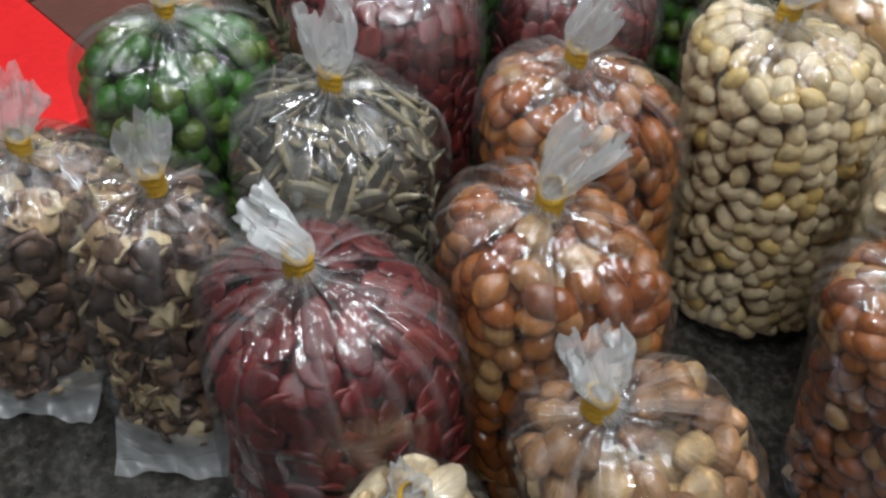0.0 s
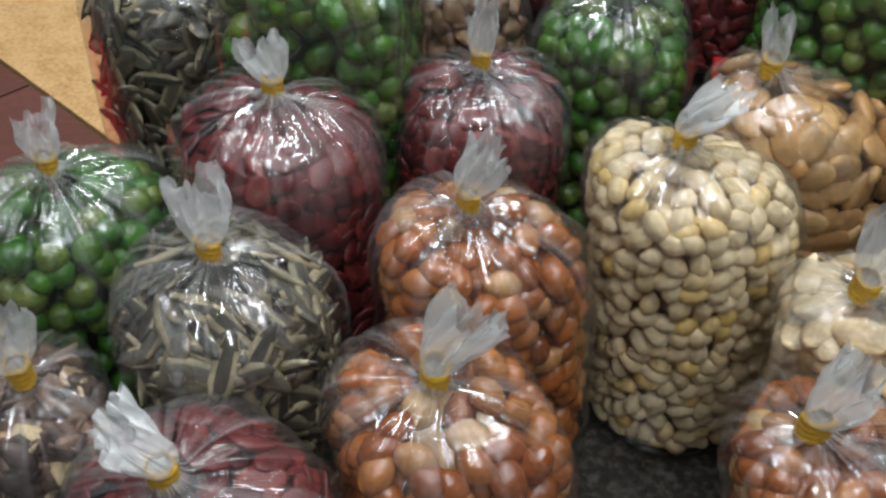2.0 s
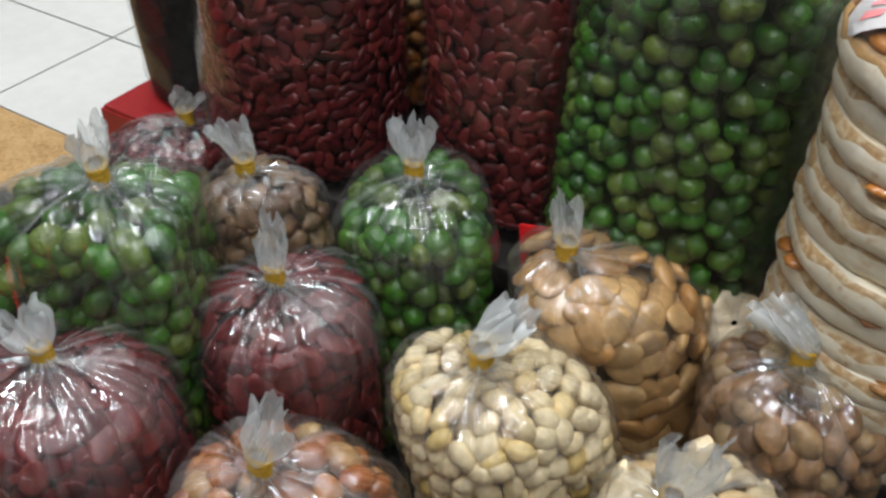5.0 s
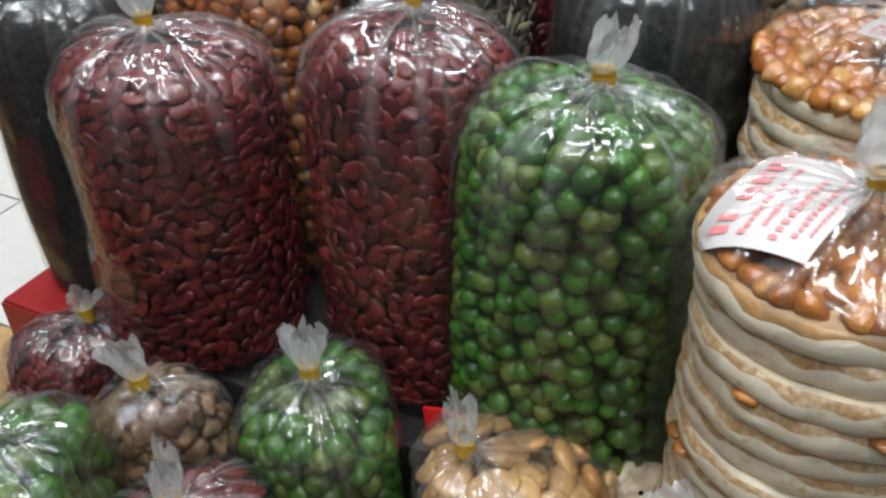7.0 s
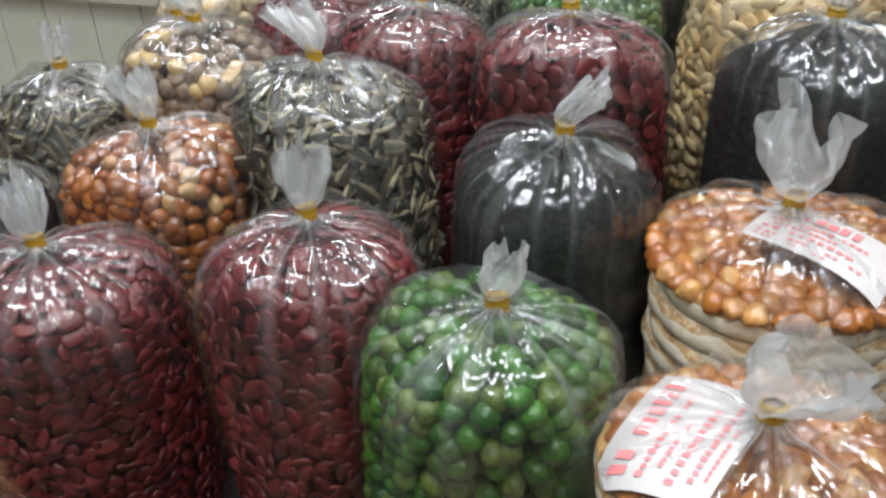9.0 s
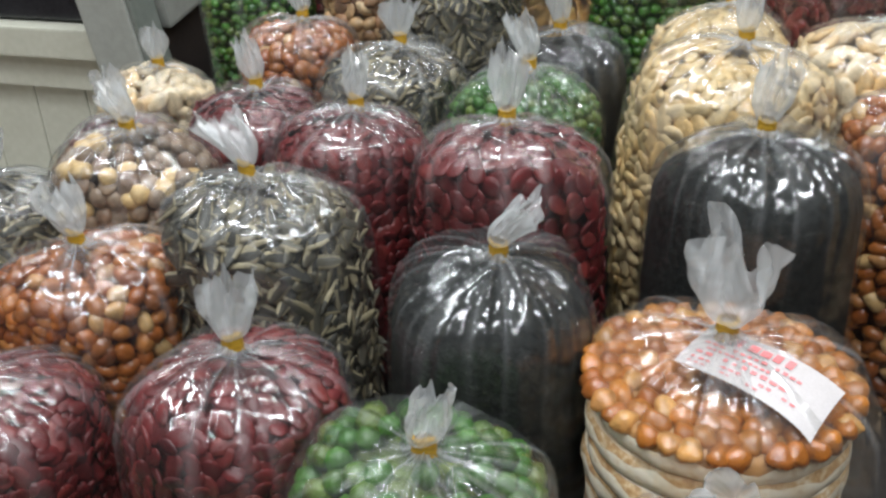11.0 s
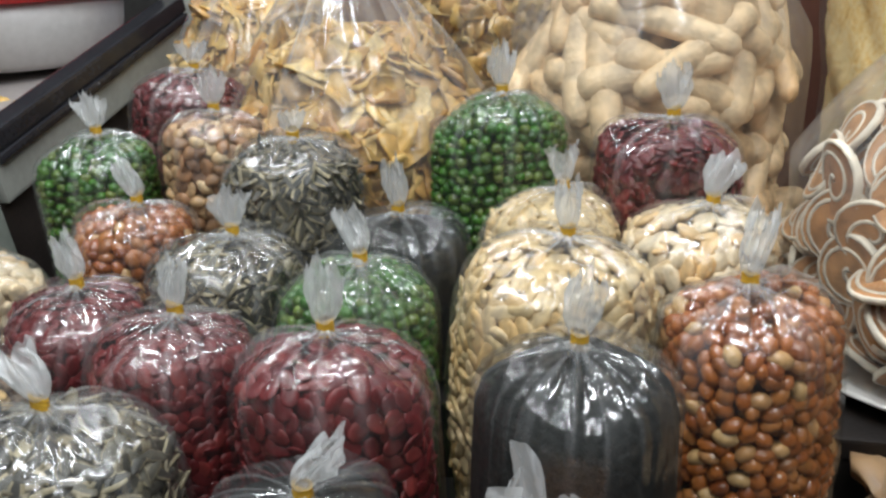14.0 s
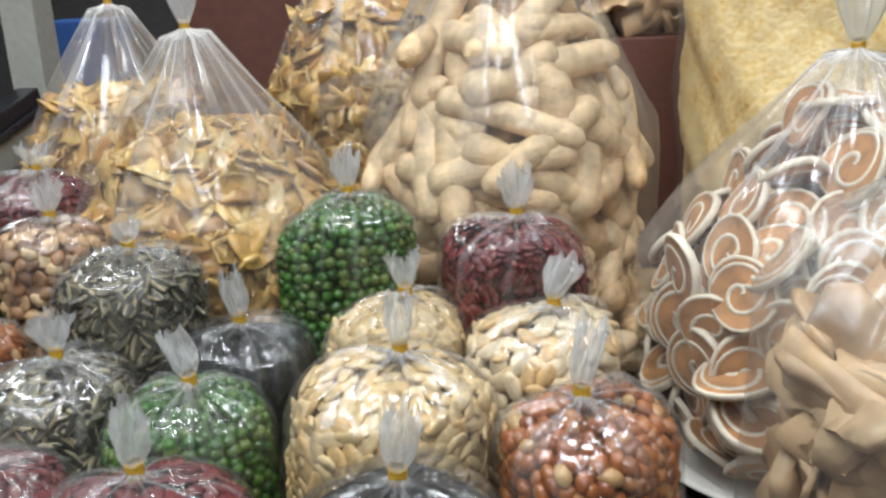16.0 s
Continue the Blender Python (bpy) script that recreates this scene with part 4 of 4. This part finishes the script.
# ---- the bags: knot x, y, height, tier, radius, filling, label, body offset ----
GREEN = "clear tied bag of glossy fried green peas"
REDS = "clear tied bag of dark red melon seeds"
SUNF = "clear tied bag of striped grey sunflower seeds"
NUTS = "clear tied bag of orange-brown coated peanuts"
BLK = "clear tied bag of fine black seeds"
PUMP = "clear tied bag of flat cream pumpkin seeds"
SMALL = "small bags on the floor"
TALL = "bags on the stand"
BAGS = [
    # x, y, top, tier, R, kind, label, (off x, off y), tail, lean, tip
    (-0.314, 0.095, 0.129, 0, 0.044, "dried", "clear tied bag of mixed dried brown slices", (-0.003, -0.003), 0.028, (-0.2, 0.2), (0.0, 0.0)),
    (-0.244, 0.115, 0.145, 0, 0.034, "dried", "narrow clear tied bag of dark dried fruit mix", (-0.004, -0.004), 0.026, (0, 0), (0.0, 0.0)),
    (-0.166, 0.121, 0.158, 0, 0.047, "big_red_seed", "clear tied bag of large purplish red melon seeds", (0.007, 0.007), 0.019, (-0.9, -0.3), (0.006, 0.006)),
    (-0.131, 0.205, 0.160, 0, 0.046, "nut", NUTS + ", round and tight", (0.0, 0.0), 0.034, (0.3, 0.3), (0.016, 0.016)),
    (-0.071, 0.162, 0.142, 0, 0.041, "pistachio", "small clear tied bag of mixed brown nuts", (0.017, 0.017), 0.022, (-0.5, 0.1), (0.011, 0.011)),
    (-0.094, 0.106, 0.118, 0, 0.030, "cashew", "small clear tied bag of pale seeds", (0.0, 0.0), 0.018, (0.2, -0.6), (0.0, 0.0)),
    (-0.345, 0.185, 0.143, 0, 0.051, "big_pea", GREEN + ", loosely filled", (0.002, 0.002), 0.024, (-0.2, 0.1), (0.0, 0.0)),
    (-0.231, 0.189, 0.163, 0, 0.046, "sunflower", SUNF + ", gathered tight", (0.0, 0.0), 0.030, (-0.25, 0.1), (0.007, 0.007)),
    (-0.180, 0.279, 0.163, 0, 0.046, "nut", NUTS + " behind another nut bag", (0.002, 0.002), 0.030, (0.2, 0.2), (0.016, 0.016)),
    (-0.131, 0.361, 0.177, 0, 0.047, "peanut", "tall clear tied bag of pale skinned peanuts", (0.004, 0.004), 0.026, (0.5, 0.5), (0.018, 0.018)),
    (-0.028, 0.284, 0.150, 0, 0.042, "small_nut", "clear tied bag of reddish brown nuts", (0.015, 0.015), 0.030, (0.2, 0.3), (0.018, 0.018)),
    (-0.286, 0.268, 0.173, 0, 0.052, "big_red_seed", REDS + ", large seeds", (0.0, 0.001), 0.022, (-0.3, -0.1), (0.0, 0.0)),
    (-0.247, 0.367, 0.162, 0, 0.049, "big_red_seed", REDS + ", large glossy seeds", (0.0, 0.0), 0.030, (0, 0), (0.0, 0.0)),
    (-0.134, 0.447, 0.174, 0, 0.047, "bean", "clear tied bag of big tan roasted broad beans", (0.028, 0.021), 0.026, (-0.15, 0), (0.008, 0.006)),
    (-0.309, 0.331, 0.218, 0, 0.053, "big_pea", GREEN + ", very round", (-0.004, -0.003), 0.022, (0, 0), (0.0, 0.0)),
    (-0.412, 0.300, 0.190, 0, 0.045, "sunflower", SUNF + ", dark husks", (0.0, 0.0), 0.024, (-0.1, 0), (0.0, 0.0)),
    (-0.302, 0.411, 0.179, 0, 0.034, "walnut", "small clear tied bag of brown crinkled nuts", (0.009, 0.006), 0.026, (-0.2, -0.2), (0.0, 0.0)),
    (-0.222, 0.449, 0.185, 0, 0.047, "big_pea", GREEN + ", bright and tight", (0.002, 0.002), 0.026, (-0.15, 0.1), (0.0, 0.0)),
    (-0.041, 0.346, 0.163, 0, 0.045, "cashew", "clear tied bag of pale peeled broad beans", (0.016, 0.016), 0.034, (0.1, 0.1), (0.013, 0.009)),
    (-0.020, 0.446, 0.165, 0, 0.044, "pistachio", "clear tied bag of brown nuts in shells", (0.006, 0.006), 0.024, (-0.9, 0.2), (0.0, 0.0)),
    (-0.415, 0.475, 0.139, 0, 0.042, "red_seed", REDS + ", low and slack", (-0.014, -0.014), 0.018, (0.4, 0), (0.0, 0.0)),
    # tall bags on the stand
    (-0.356, 0.520, 0.324, 1, 0.068, "red_seed", REDS + ", tall and full", (-0.003, 0.015), 0.030, (-0.2, 0.1), (-0.005, -0.003)),
    (-0.218, 0.565, 0.340, 1, 0.060, "red_seed", REDS + ", tall and narrow", (-0.001, -0.002), 0.030, (0, 0.1), (0.0, 0.0)),
    (-0.104, 0.524, 0.336, 1, 0.064, "pea", GREEN + ", tall and full", (-0.012, 0.015), 0.020, (0.25, 0.1), (-0.004, -0.002)),
    (0.010, 0.499, 0.326, 1, 0.064, "wafer", "clear tied bag of stacked rice wafers with caramel peanuts", (0.001, 0.0), 0.032, (0.4, -0.1), (0.0, 0.0)),
    (-0.111, 0.658, 0.359, 1, 0.060, "black", BLK, (-0.006, -0.003), 0.026, (0.6, 0.1), (0.0, 0.0)),
    (-0.463, 0.560, 0.331, 1, 0.054, "black", BLK + " at the stand end", (0.0, 0.0), 0.026, (0, 0), (0.0, 0.0)),
    (-0.493, 0.700, 0.348, 1, 0.056, "sunflower", SUNF, (0.0, 0.0), 0.026, (0.1, 0.1), (0.0, 0.0)),
    (-0.366, 0.634, 0.344, 1, 0.062, "small_nut", NUTS + ", small nuts", (-0.003, 0.0), 0.030, (-0.3, 0), (0.0, 0.0)),
    (-0.393, 0.730, 0.380, 2, 0.062, "hazel", "clear tied bag of mixed hazelnuts and pale kernels", (-0.003, 0.0), 0.026, (-0.4, 0), (0.0, 0.0)),
    (-0.272, 0.681, 0.379, 1, 0.063, "sunflower", SUNF + ", pale husks", (0.006, 0.005), 0.030, (-0.6, 0.1), (0.0, 0.0)),
    (0.007, 0.637, 0.344, 1, 0.067, "wafer", "clear tied bag of round rice wafers with a printed slip", (0.008, 0.002), 0.046, (0, 0.1), (0.0, 0.0)),
    (-0.254, 0.799, 0.384, 2, 0.061, "red_seed", REDS, (-0.007, -0.003), 0.030, (0, 0.1), (0.0, 0.0)),
    (-0.139, 0.774, 0.392, 2, 0.063, "big_red_seed", REDS + ", large seeds", (0.003, 0.001), 0.036, (0, 0.1), (0.0, 0.0)),
    (0.014, 0.767, 0.399, 2, 0.060, "black", BLK + ", tall and full", (-0.004, -0.004), 0.034, (0.1, 0.1), (0.0, 0.0)),
    (-0.491, 0.902, 0.371, 2, 0.056, "cashew", "clear tied bag of cream crisp curls", (-0.011, -0.003), 0.026, (0, 0), (0.0, 0.0)),
    (-0.468, 0.808, 0.358, 2, 0.050, "red_seed", REDS + " behind the hazelnuts", (0.0, 0.0), 0.030, (0, 0), (0.0, 0.0)),
    (-0.360, 0.845, 0.378, 2, 0.056, "red_seed", REDS, (-0.012, -0.005), 0.030, (-0.3, 0.1), (0.0, 0.0)),
    (-0.155, 0.890, 0.392, 2, 0.064, "small_pea", GREEN, (-0.009, -0.002), 0.030, (-0.3, 0.1), (0.0, 0.0)),
    (-0.267, 0.916, 0.398, 2, 0.063, "sunflower", SUNF, (-0.011, -0.004), 0.028, (0, 0), (0.0, 0.0)),
    (-0.005, 0.886, 0.420, 2, 0.068, "pumpkin", PUMP + ", tall and full", (-0.013, -0.006), 0.030, (0, 0.1), (0.0, 0.0)),
    (0.112, 0.868, 0.400, 2, 0.060, "small_nut", "clear tied bag of reddish roasted peanuts", (0.005, 0.001), 0.040, (0.2, 0.3), (0.0, 0.0)),
    (-0.380, 0.968, 0.402, 3, 0.056, "small_nut", NUTS, (-0.008, -0.004), 0.030, (-0.4, 0.1), (0.0, 0.0)),
    (-0.155, 0.992, 0.395, 3, 0.063, "black", BLK + " between green peas", (-0.009, -0.005), 0.036, (-0.1, 0), (0.0, 0.0)),
    (-0.020, 0.992, 0.421, 3, 0.060, "pumpkin", PUMP + " behind a larger bag", (-0.012, -0.004), 0.026, (0, 0), (0.0, 0.0)),
    (0.093, 0.982, 0.416, 3, 0.061, "cashew", "clear tied bag of cream peeled beans", (-0.011, -0.002), 0.030, (0.3, 0.2), (0.0, 0.0)),
    (-0.472, 1.060, 0.438, 3, 0.057, "small_pea", GREEN, (-0.003, 0.0), 0.030, (-0.2, 0.1), (0.0, 0.0)),
    (-0.360, 1.086, 0.457, 3, 0.054, "disc_mix", "clear tied bag of brown nuts and pale sliced discs", (-0.003, -0.001), 0.030, (0, 0), (0.0, 0.0)),
    (-0.254, 1.020, 0.449, 3, 0.067, "sunflower", SUNF, (-0.006, 0.002), 0.018, (0, 0), (0.0, 0.0)),
    (-0.083, 1.085, 0.477, 3, 0.062, "small_pea", GREEN, (-0.005, -0.001), 0.034, (0, 0.1), (0.0, 0.0)),
    (0.062, 1.055, 0.465, 3, 0.062, "red_seed", REDS + ", round", (-0.004, -0.003), 0.034, (0, 0.1), (0.0, 0.0)),
    (-0.434, 1.194, 0.477, 3, 0.064, "red_seed", REDS + ", low and round", (-0.012, -0.002), 0.022, (0, 0), (0.0, 0.0)),
]


def pressed(n):
    """Upright planes, seen from bag n's knot, where its neighbours press against it."""
    x, y, top, tier, R, kind, lab, off, tail, lean, tip = BAGS[n]
    out = []
    for k, (x2, y2, top2, tier2, R2, kind2, lab2, off2, tail2, lean2, tip2) in enumerate(BAGS):
        dx, dy = x2 + off2[0] + tip2[0] / 2 - x - off[0] - tip[0] / 2, y2 + off2[1] + tip2[1] / 2 - y - off[1] - tip[1] / 2
        d = math.hypot(dx, dy)
        if k == n or d > R + R2 or min(top, top2) - max(TIERS[tier], TIERS[tier2]) < 0.07:
            continue
        dx, dy = dx / d, dy / d
        reach = max((d * d + R * R - R2 * R2) / (2 * d), 0.55 * R)
        out.append((dx, dy, dx * (off[0] + tip[0] / 2) + dy * (off[1] + tip[1] / 2) + reach))
    return out


for n, (x, y, top, tier, R, kind, lab, off, tail, lean, tip) in enumerate(BAGS):
    wide = 2.5 if kind == "wafer" else 0.82 if tier == 0 else 1.15
    b = tied_bag(x, y, top, TIERS[tier] + 0.001, R, kind, lab, off, dome=0.34 * R if kind == "wafer" else 0.38 * R if kind == "black" else None, seed=n + 1, tail=tail * (0.86 if tier == 0 else 1.0), lean=lean, wide=wide,
                 cap=150 if tier == 0 else 110, group=SMALL if tier == 0 else TALL, tip=tip, planes=pressed(n) if kind != "wafer" else ())
    if n < 2:
        base_seal(b, R, (-0.85, -0.75)[n], (0.026, 0.026)[n], (0.012, 0.012)[n], off, np.random.default_rng(40 + n))
    if kind == "wafer":
        qb = np.random.default_rng(n)
        bars = []
        for v0, v1, n_marks, u_end in ((0.42, 0.78, 9, 0.8), (0.12, 0.24, 14, 0.6), (-0.12, -0.02, 12, 0.2), (-0.40, -0.26, 10, 0.5), (-0.66, -0.56, 14, 0.7), (-0.84, -0.78, 12, 0.3)):
            w0 = (u_end + 0.85) / n_marks
            for k in range(n_marks):
                if qb.random() < 0.82:
                    bars.append((-0.85 + k * w0, -0.85 + (k + qb.uniform(0.45, 0.8)) * w0, v0, v1 - qb.uniform(0, 0.3) * (v1 - v0)))
        H = top - TIERS[tier] - 0.001
        if y < 0.6:
            label_sheet(b, R, H, 0.34 * R, -0.030, -0.008, 1.25, 0.062, 0.046, bars)
        else:
            label_sheet(b, R, H, 0.34 * R, 0.016, -0.019, -0.40, 0.066, 0.036, bars)

# big bags behind
box_top = 0.56
dark_box = box("carton", (0.115, 1.53, TIERS[3] + 0.001), (0.285, 1.69, box_top), BROWN_TILE)
tagged(dark_box, "dark brown carton standing behind the large bags", "box")
BIG = [
    # x, y, top, base, R, cone, level, kind, label
    (-0.285, 1.26, 0.607, TIERS[3], 0.152, 0.13, 0.66, "chip", "large clear tied bag of golden dried fruit chips"),
    (-0.452, 1.43, 0.630, TIERS[3], 0.125, 0.13, 0.70, "chip", "large clear tied bag of pale fruit chips"),
    (-0.145, 1.50, 0.720, TIERS[3], 0.130, 0.13, 0.76, "chip", "large clear tied bag of brown fruit chips"),
    (0.045, 1.262, 0.745, TIERS[3], 0.140, 0.18, 0.72, "finger", "large clear tied bag of tan puffed sticks"),
    (0.325, 1.10, 0.583, TIERS[3] + 0.008, 0.158, 0.10, 0.93, "spiral", "large clear tied bag of brown and white spiral biscuits"),
    (0.330, 0.855, 0.560, TIERS[2], 0.122, 0.03, 0.74, "roll", "large clear tied bag of tan rolled crackers"),
    (0.395, 1.43, 0.800, TIERS[3], 0.165, 0.10, 0.80, "sheet", "large clear tied bag of yellow egg crackers"),
    (0.200, 1.61, 0.800, box_top, 0.078, 0.06, 0.75, "roll", "clear tied bag of tan crackers on a carton"),
]
for n, (x, y, top, base, R, cone, level, kind, lab) in enumerate(BIG):
    touch = []
    for k, other in enumerate(BIG):
        dx, dy = other[0] - x, other[1] - y
        d = math.hypot(dx, dy)
        if k != n and d < R + other[4] and base < 0.5:
            touch.append((dx / d, dy / d, max((d * d + R * R - other[4] ** 2) / (2 * d), 0.55 * R)))
    tied_bag(x, y, top, base + 0.001, R, kind, lab, cone=cone, dome=0.05, level=level, seed=71 + n, tail=0.05, wide=1.6, group="large bags", planes=touch)

# ---- beside and behind the stand ----
counter = tagged(new("counter"), "cream plank-fronted counter with a ledge and a grey post", "counter")
for i in range(9):
    x = -0.665 - 0.075 * i
    box("plank", (x - 0.0735, 1.082, 0.0), (x, 1.095, 0.279), CREAM, counter, 0.002)
box("rail", (-1.40, 1.066, 0.280), (-0.665, 1.096, 0.3195), CREAM, counter)
box("ledge", (-1.40, 1.050, 0.320), (-0.672, 1.38, 0.354), CREAM, counter)
part("post", box_mesh("post", (0.060, 0.042, 0.95), GREY_PAINT, 0.003), counter, "", pose(-0.6645, 1.052, 0.475, 0, -9.6, 0))
# thin plate over the post's right face, its shade put into the colour
part("post_side", box_mesh("post_side", (0.005, 0.039, 0.95), POST_SIDE, 0.001), counter, "grey-green side of the post with shade painted in", pose(-0.6315, 1.053, 0.480, 0, -9.6, 0))
box("post", (-0.648, 1.51, 0.02), (-0.600, 1.56, 0.95), GREY_PAINT, counter)
# the sloping rim that runs back from the post, with a pale beam and a dark board under it
pitch = 12.8
for nm, dz, hz, dx, mat in (("black_rim", -0.012, 0.022, 0.0, BLACK_METAL), ("lower_rim", -0.0295, 0.011, 0.004, BLACK_METAL), ("beam", -0.057, 0.042, -0.002, GREY_PAINT), ("side_board", -0.150, 0.142, -0.012, DARK_BOARD)):
    part(nm, box_mesh(nm, (0.03, 0.43, hz), mat, 0.004), counter, "", pose(-0.615 + dx, 1.285, 0.478 + dz, pitch, 0, 0))
tray = tagged(new("tray"), "shallow grey goods tray with a black edge on the counter", "tray")
part("pan", box_mesh("pan", (0.60, 0.62, 0.012), PAN, 0.004), tray, "", pose(-0.950, 1.405, 0.400, pitch * 0.5, 0, 0))
part("rim", box_mesh("rim", (0.58, 0.014, 0.030), BLACK_METAL, 0.004), tray, "", pose(-0.985, 1.083, 0.371, 0, 0, 0))
q = np.random.default_rng(5)
for k in range(16):
    v, f, fm, me = KINDS["chip"][0][k % 6]
    part("chip", me, tray, "", pose(-0.80 - 0.28 * q.random(), 1.22 + 0.14 * q.random(), 0.394 + 0.01 * q.random(), 20 * q.random(), 20 * q.random(), 360 * q.random()) @ Matrix.Scale(0.7, 4))
tub = tagged(new("tub"), "cloudy white plastic tub with a red rim", "tub")
tub.location = (-0.915, 1.55, 0.424)
th = np.linspace(0, 2 * np.pi, 40, endpoint=False)
for nm, prof, mat in (("body", ((0.005, 0.002), (0.13, 0.002), (0.145, 0.012), (0.155, 0.06), (0.160, 0.100), (0.155, 0.100), (0.150, 0.06), (0.140, 0.016), (0.005, 0.010)), TUB_WHITE),
                      ("rim", ((0.158, 0.098), (0.170, 0.100), (0.172, 0.125), (0.165, 0.132), (0.158, 0.128), (0.158, 0.100)), RED_CLOTH)):
    rows = [np.stack([r * np.cos(th), r * np.sin(th), np.full(40, z)], -1) for r, z in prof]
    part(nm, mesh_of(nm, np.vstack(rows), grid_faces(len(prof), 40, True), [mat]), tub)
sweet = tied_bag(-0.985, 1.30, 0.52, 0.397, 0.070, "sheet", "clear tied bag of yellow crackers in a tray", cone=0.02, dome=0.03, level=0.7, seed=81, group="large bags")
crate = box("crate", (-0.70, 1.66, -0.010), (-0.59, 1.76, 0.60), BLUE)
tagged(crate, "blue plastic crate standing behind the counter", "crate")
structure(box("wall_back", (-0.515, 1.78, -0.011), (1.2, 1.85, 2.0), BACK_WALL, bevel=0), "red-brown board wall behind the stall", "wall")

plate = tagged(new("plate"), "white plate under the bag of spiral biscuits", "plate")
plate.location = (0.325, 1.10, TIERS[3])
rows = [np.stack([r * np.cos(th), r * np.sin(th), np.full(40, z)], -1) for r, z in ((0.004, 0.001), (0.11, 0.001), (0.150, 0.006), (0.178, 0.016), (0.180, 0.019), (0.172, 0.018), (0.145, 0.0085), (0.004, 0.0075))]
part("dish", mesh_of("dish", np.vstack(rows), grid_faces(8, 40, True), [WHITE_TILE]), plate)
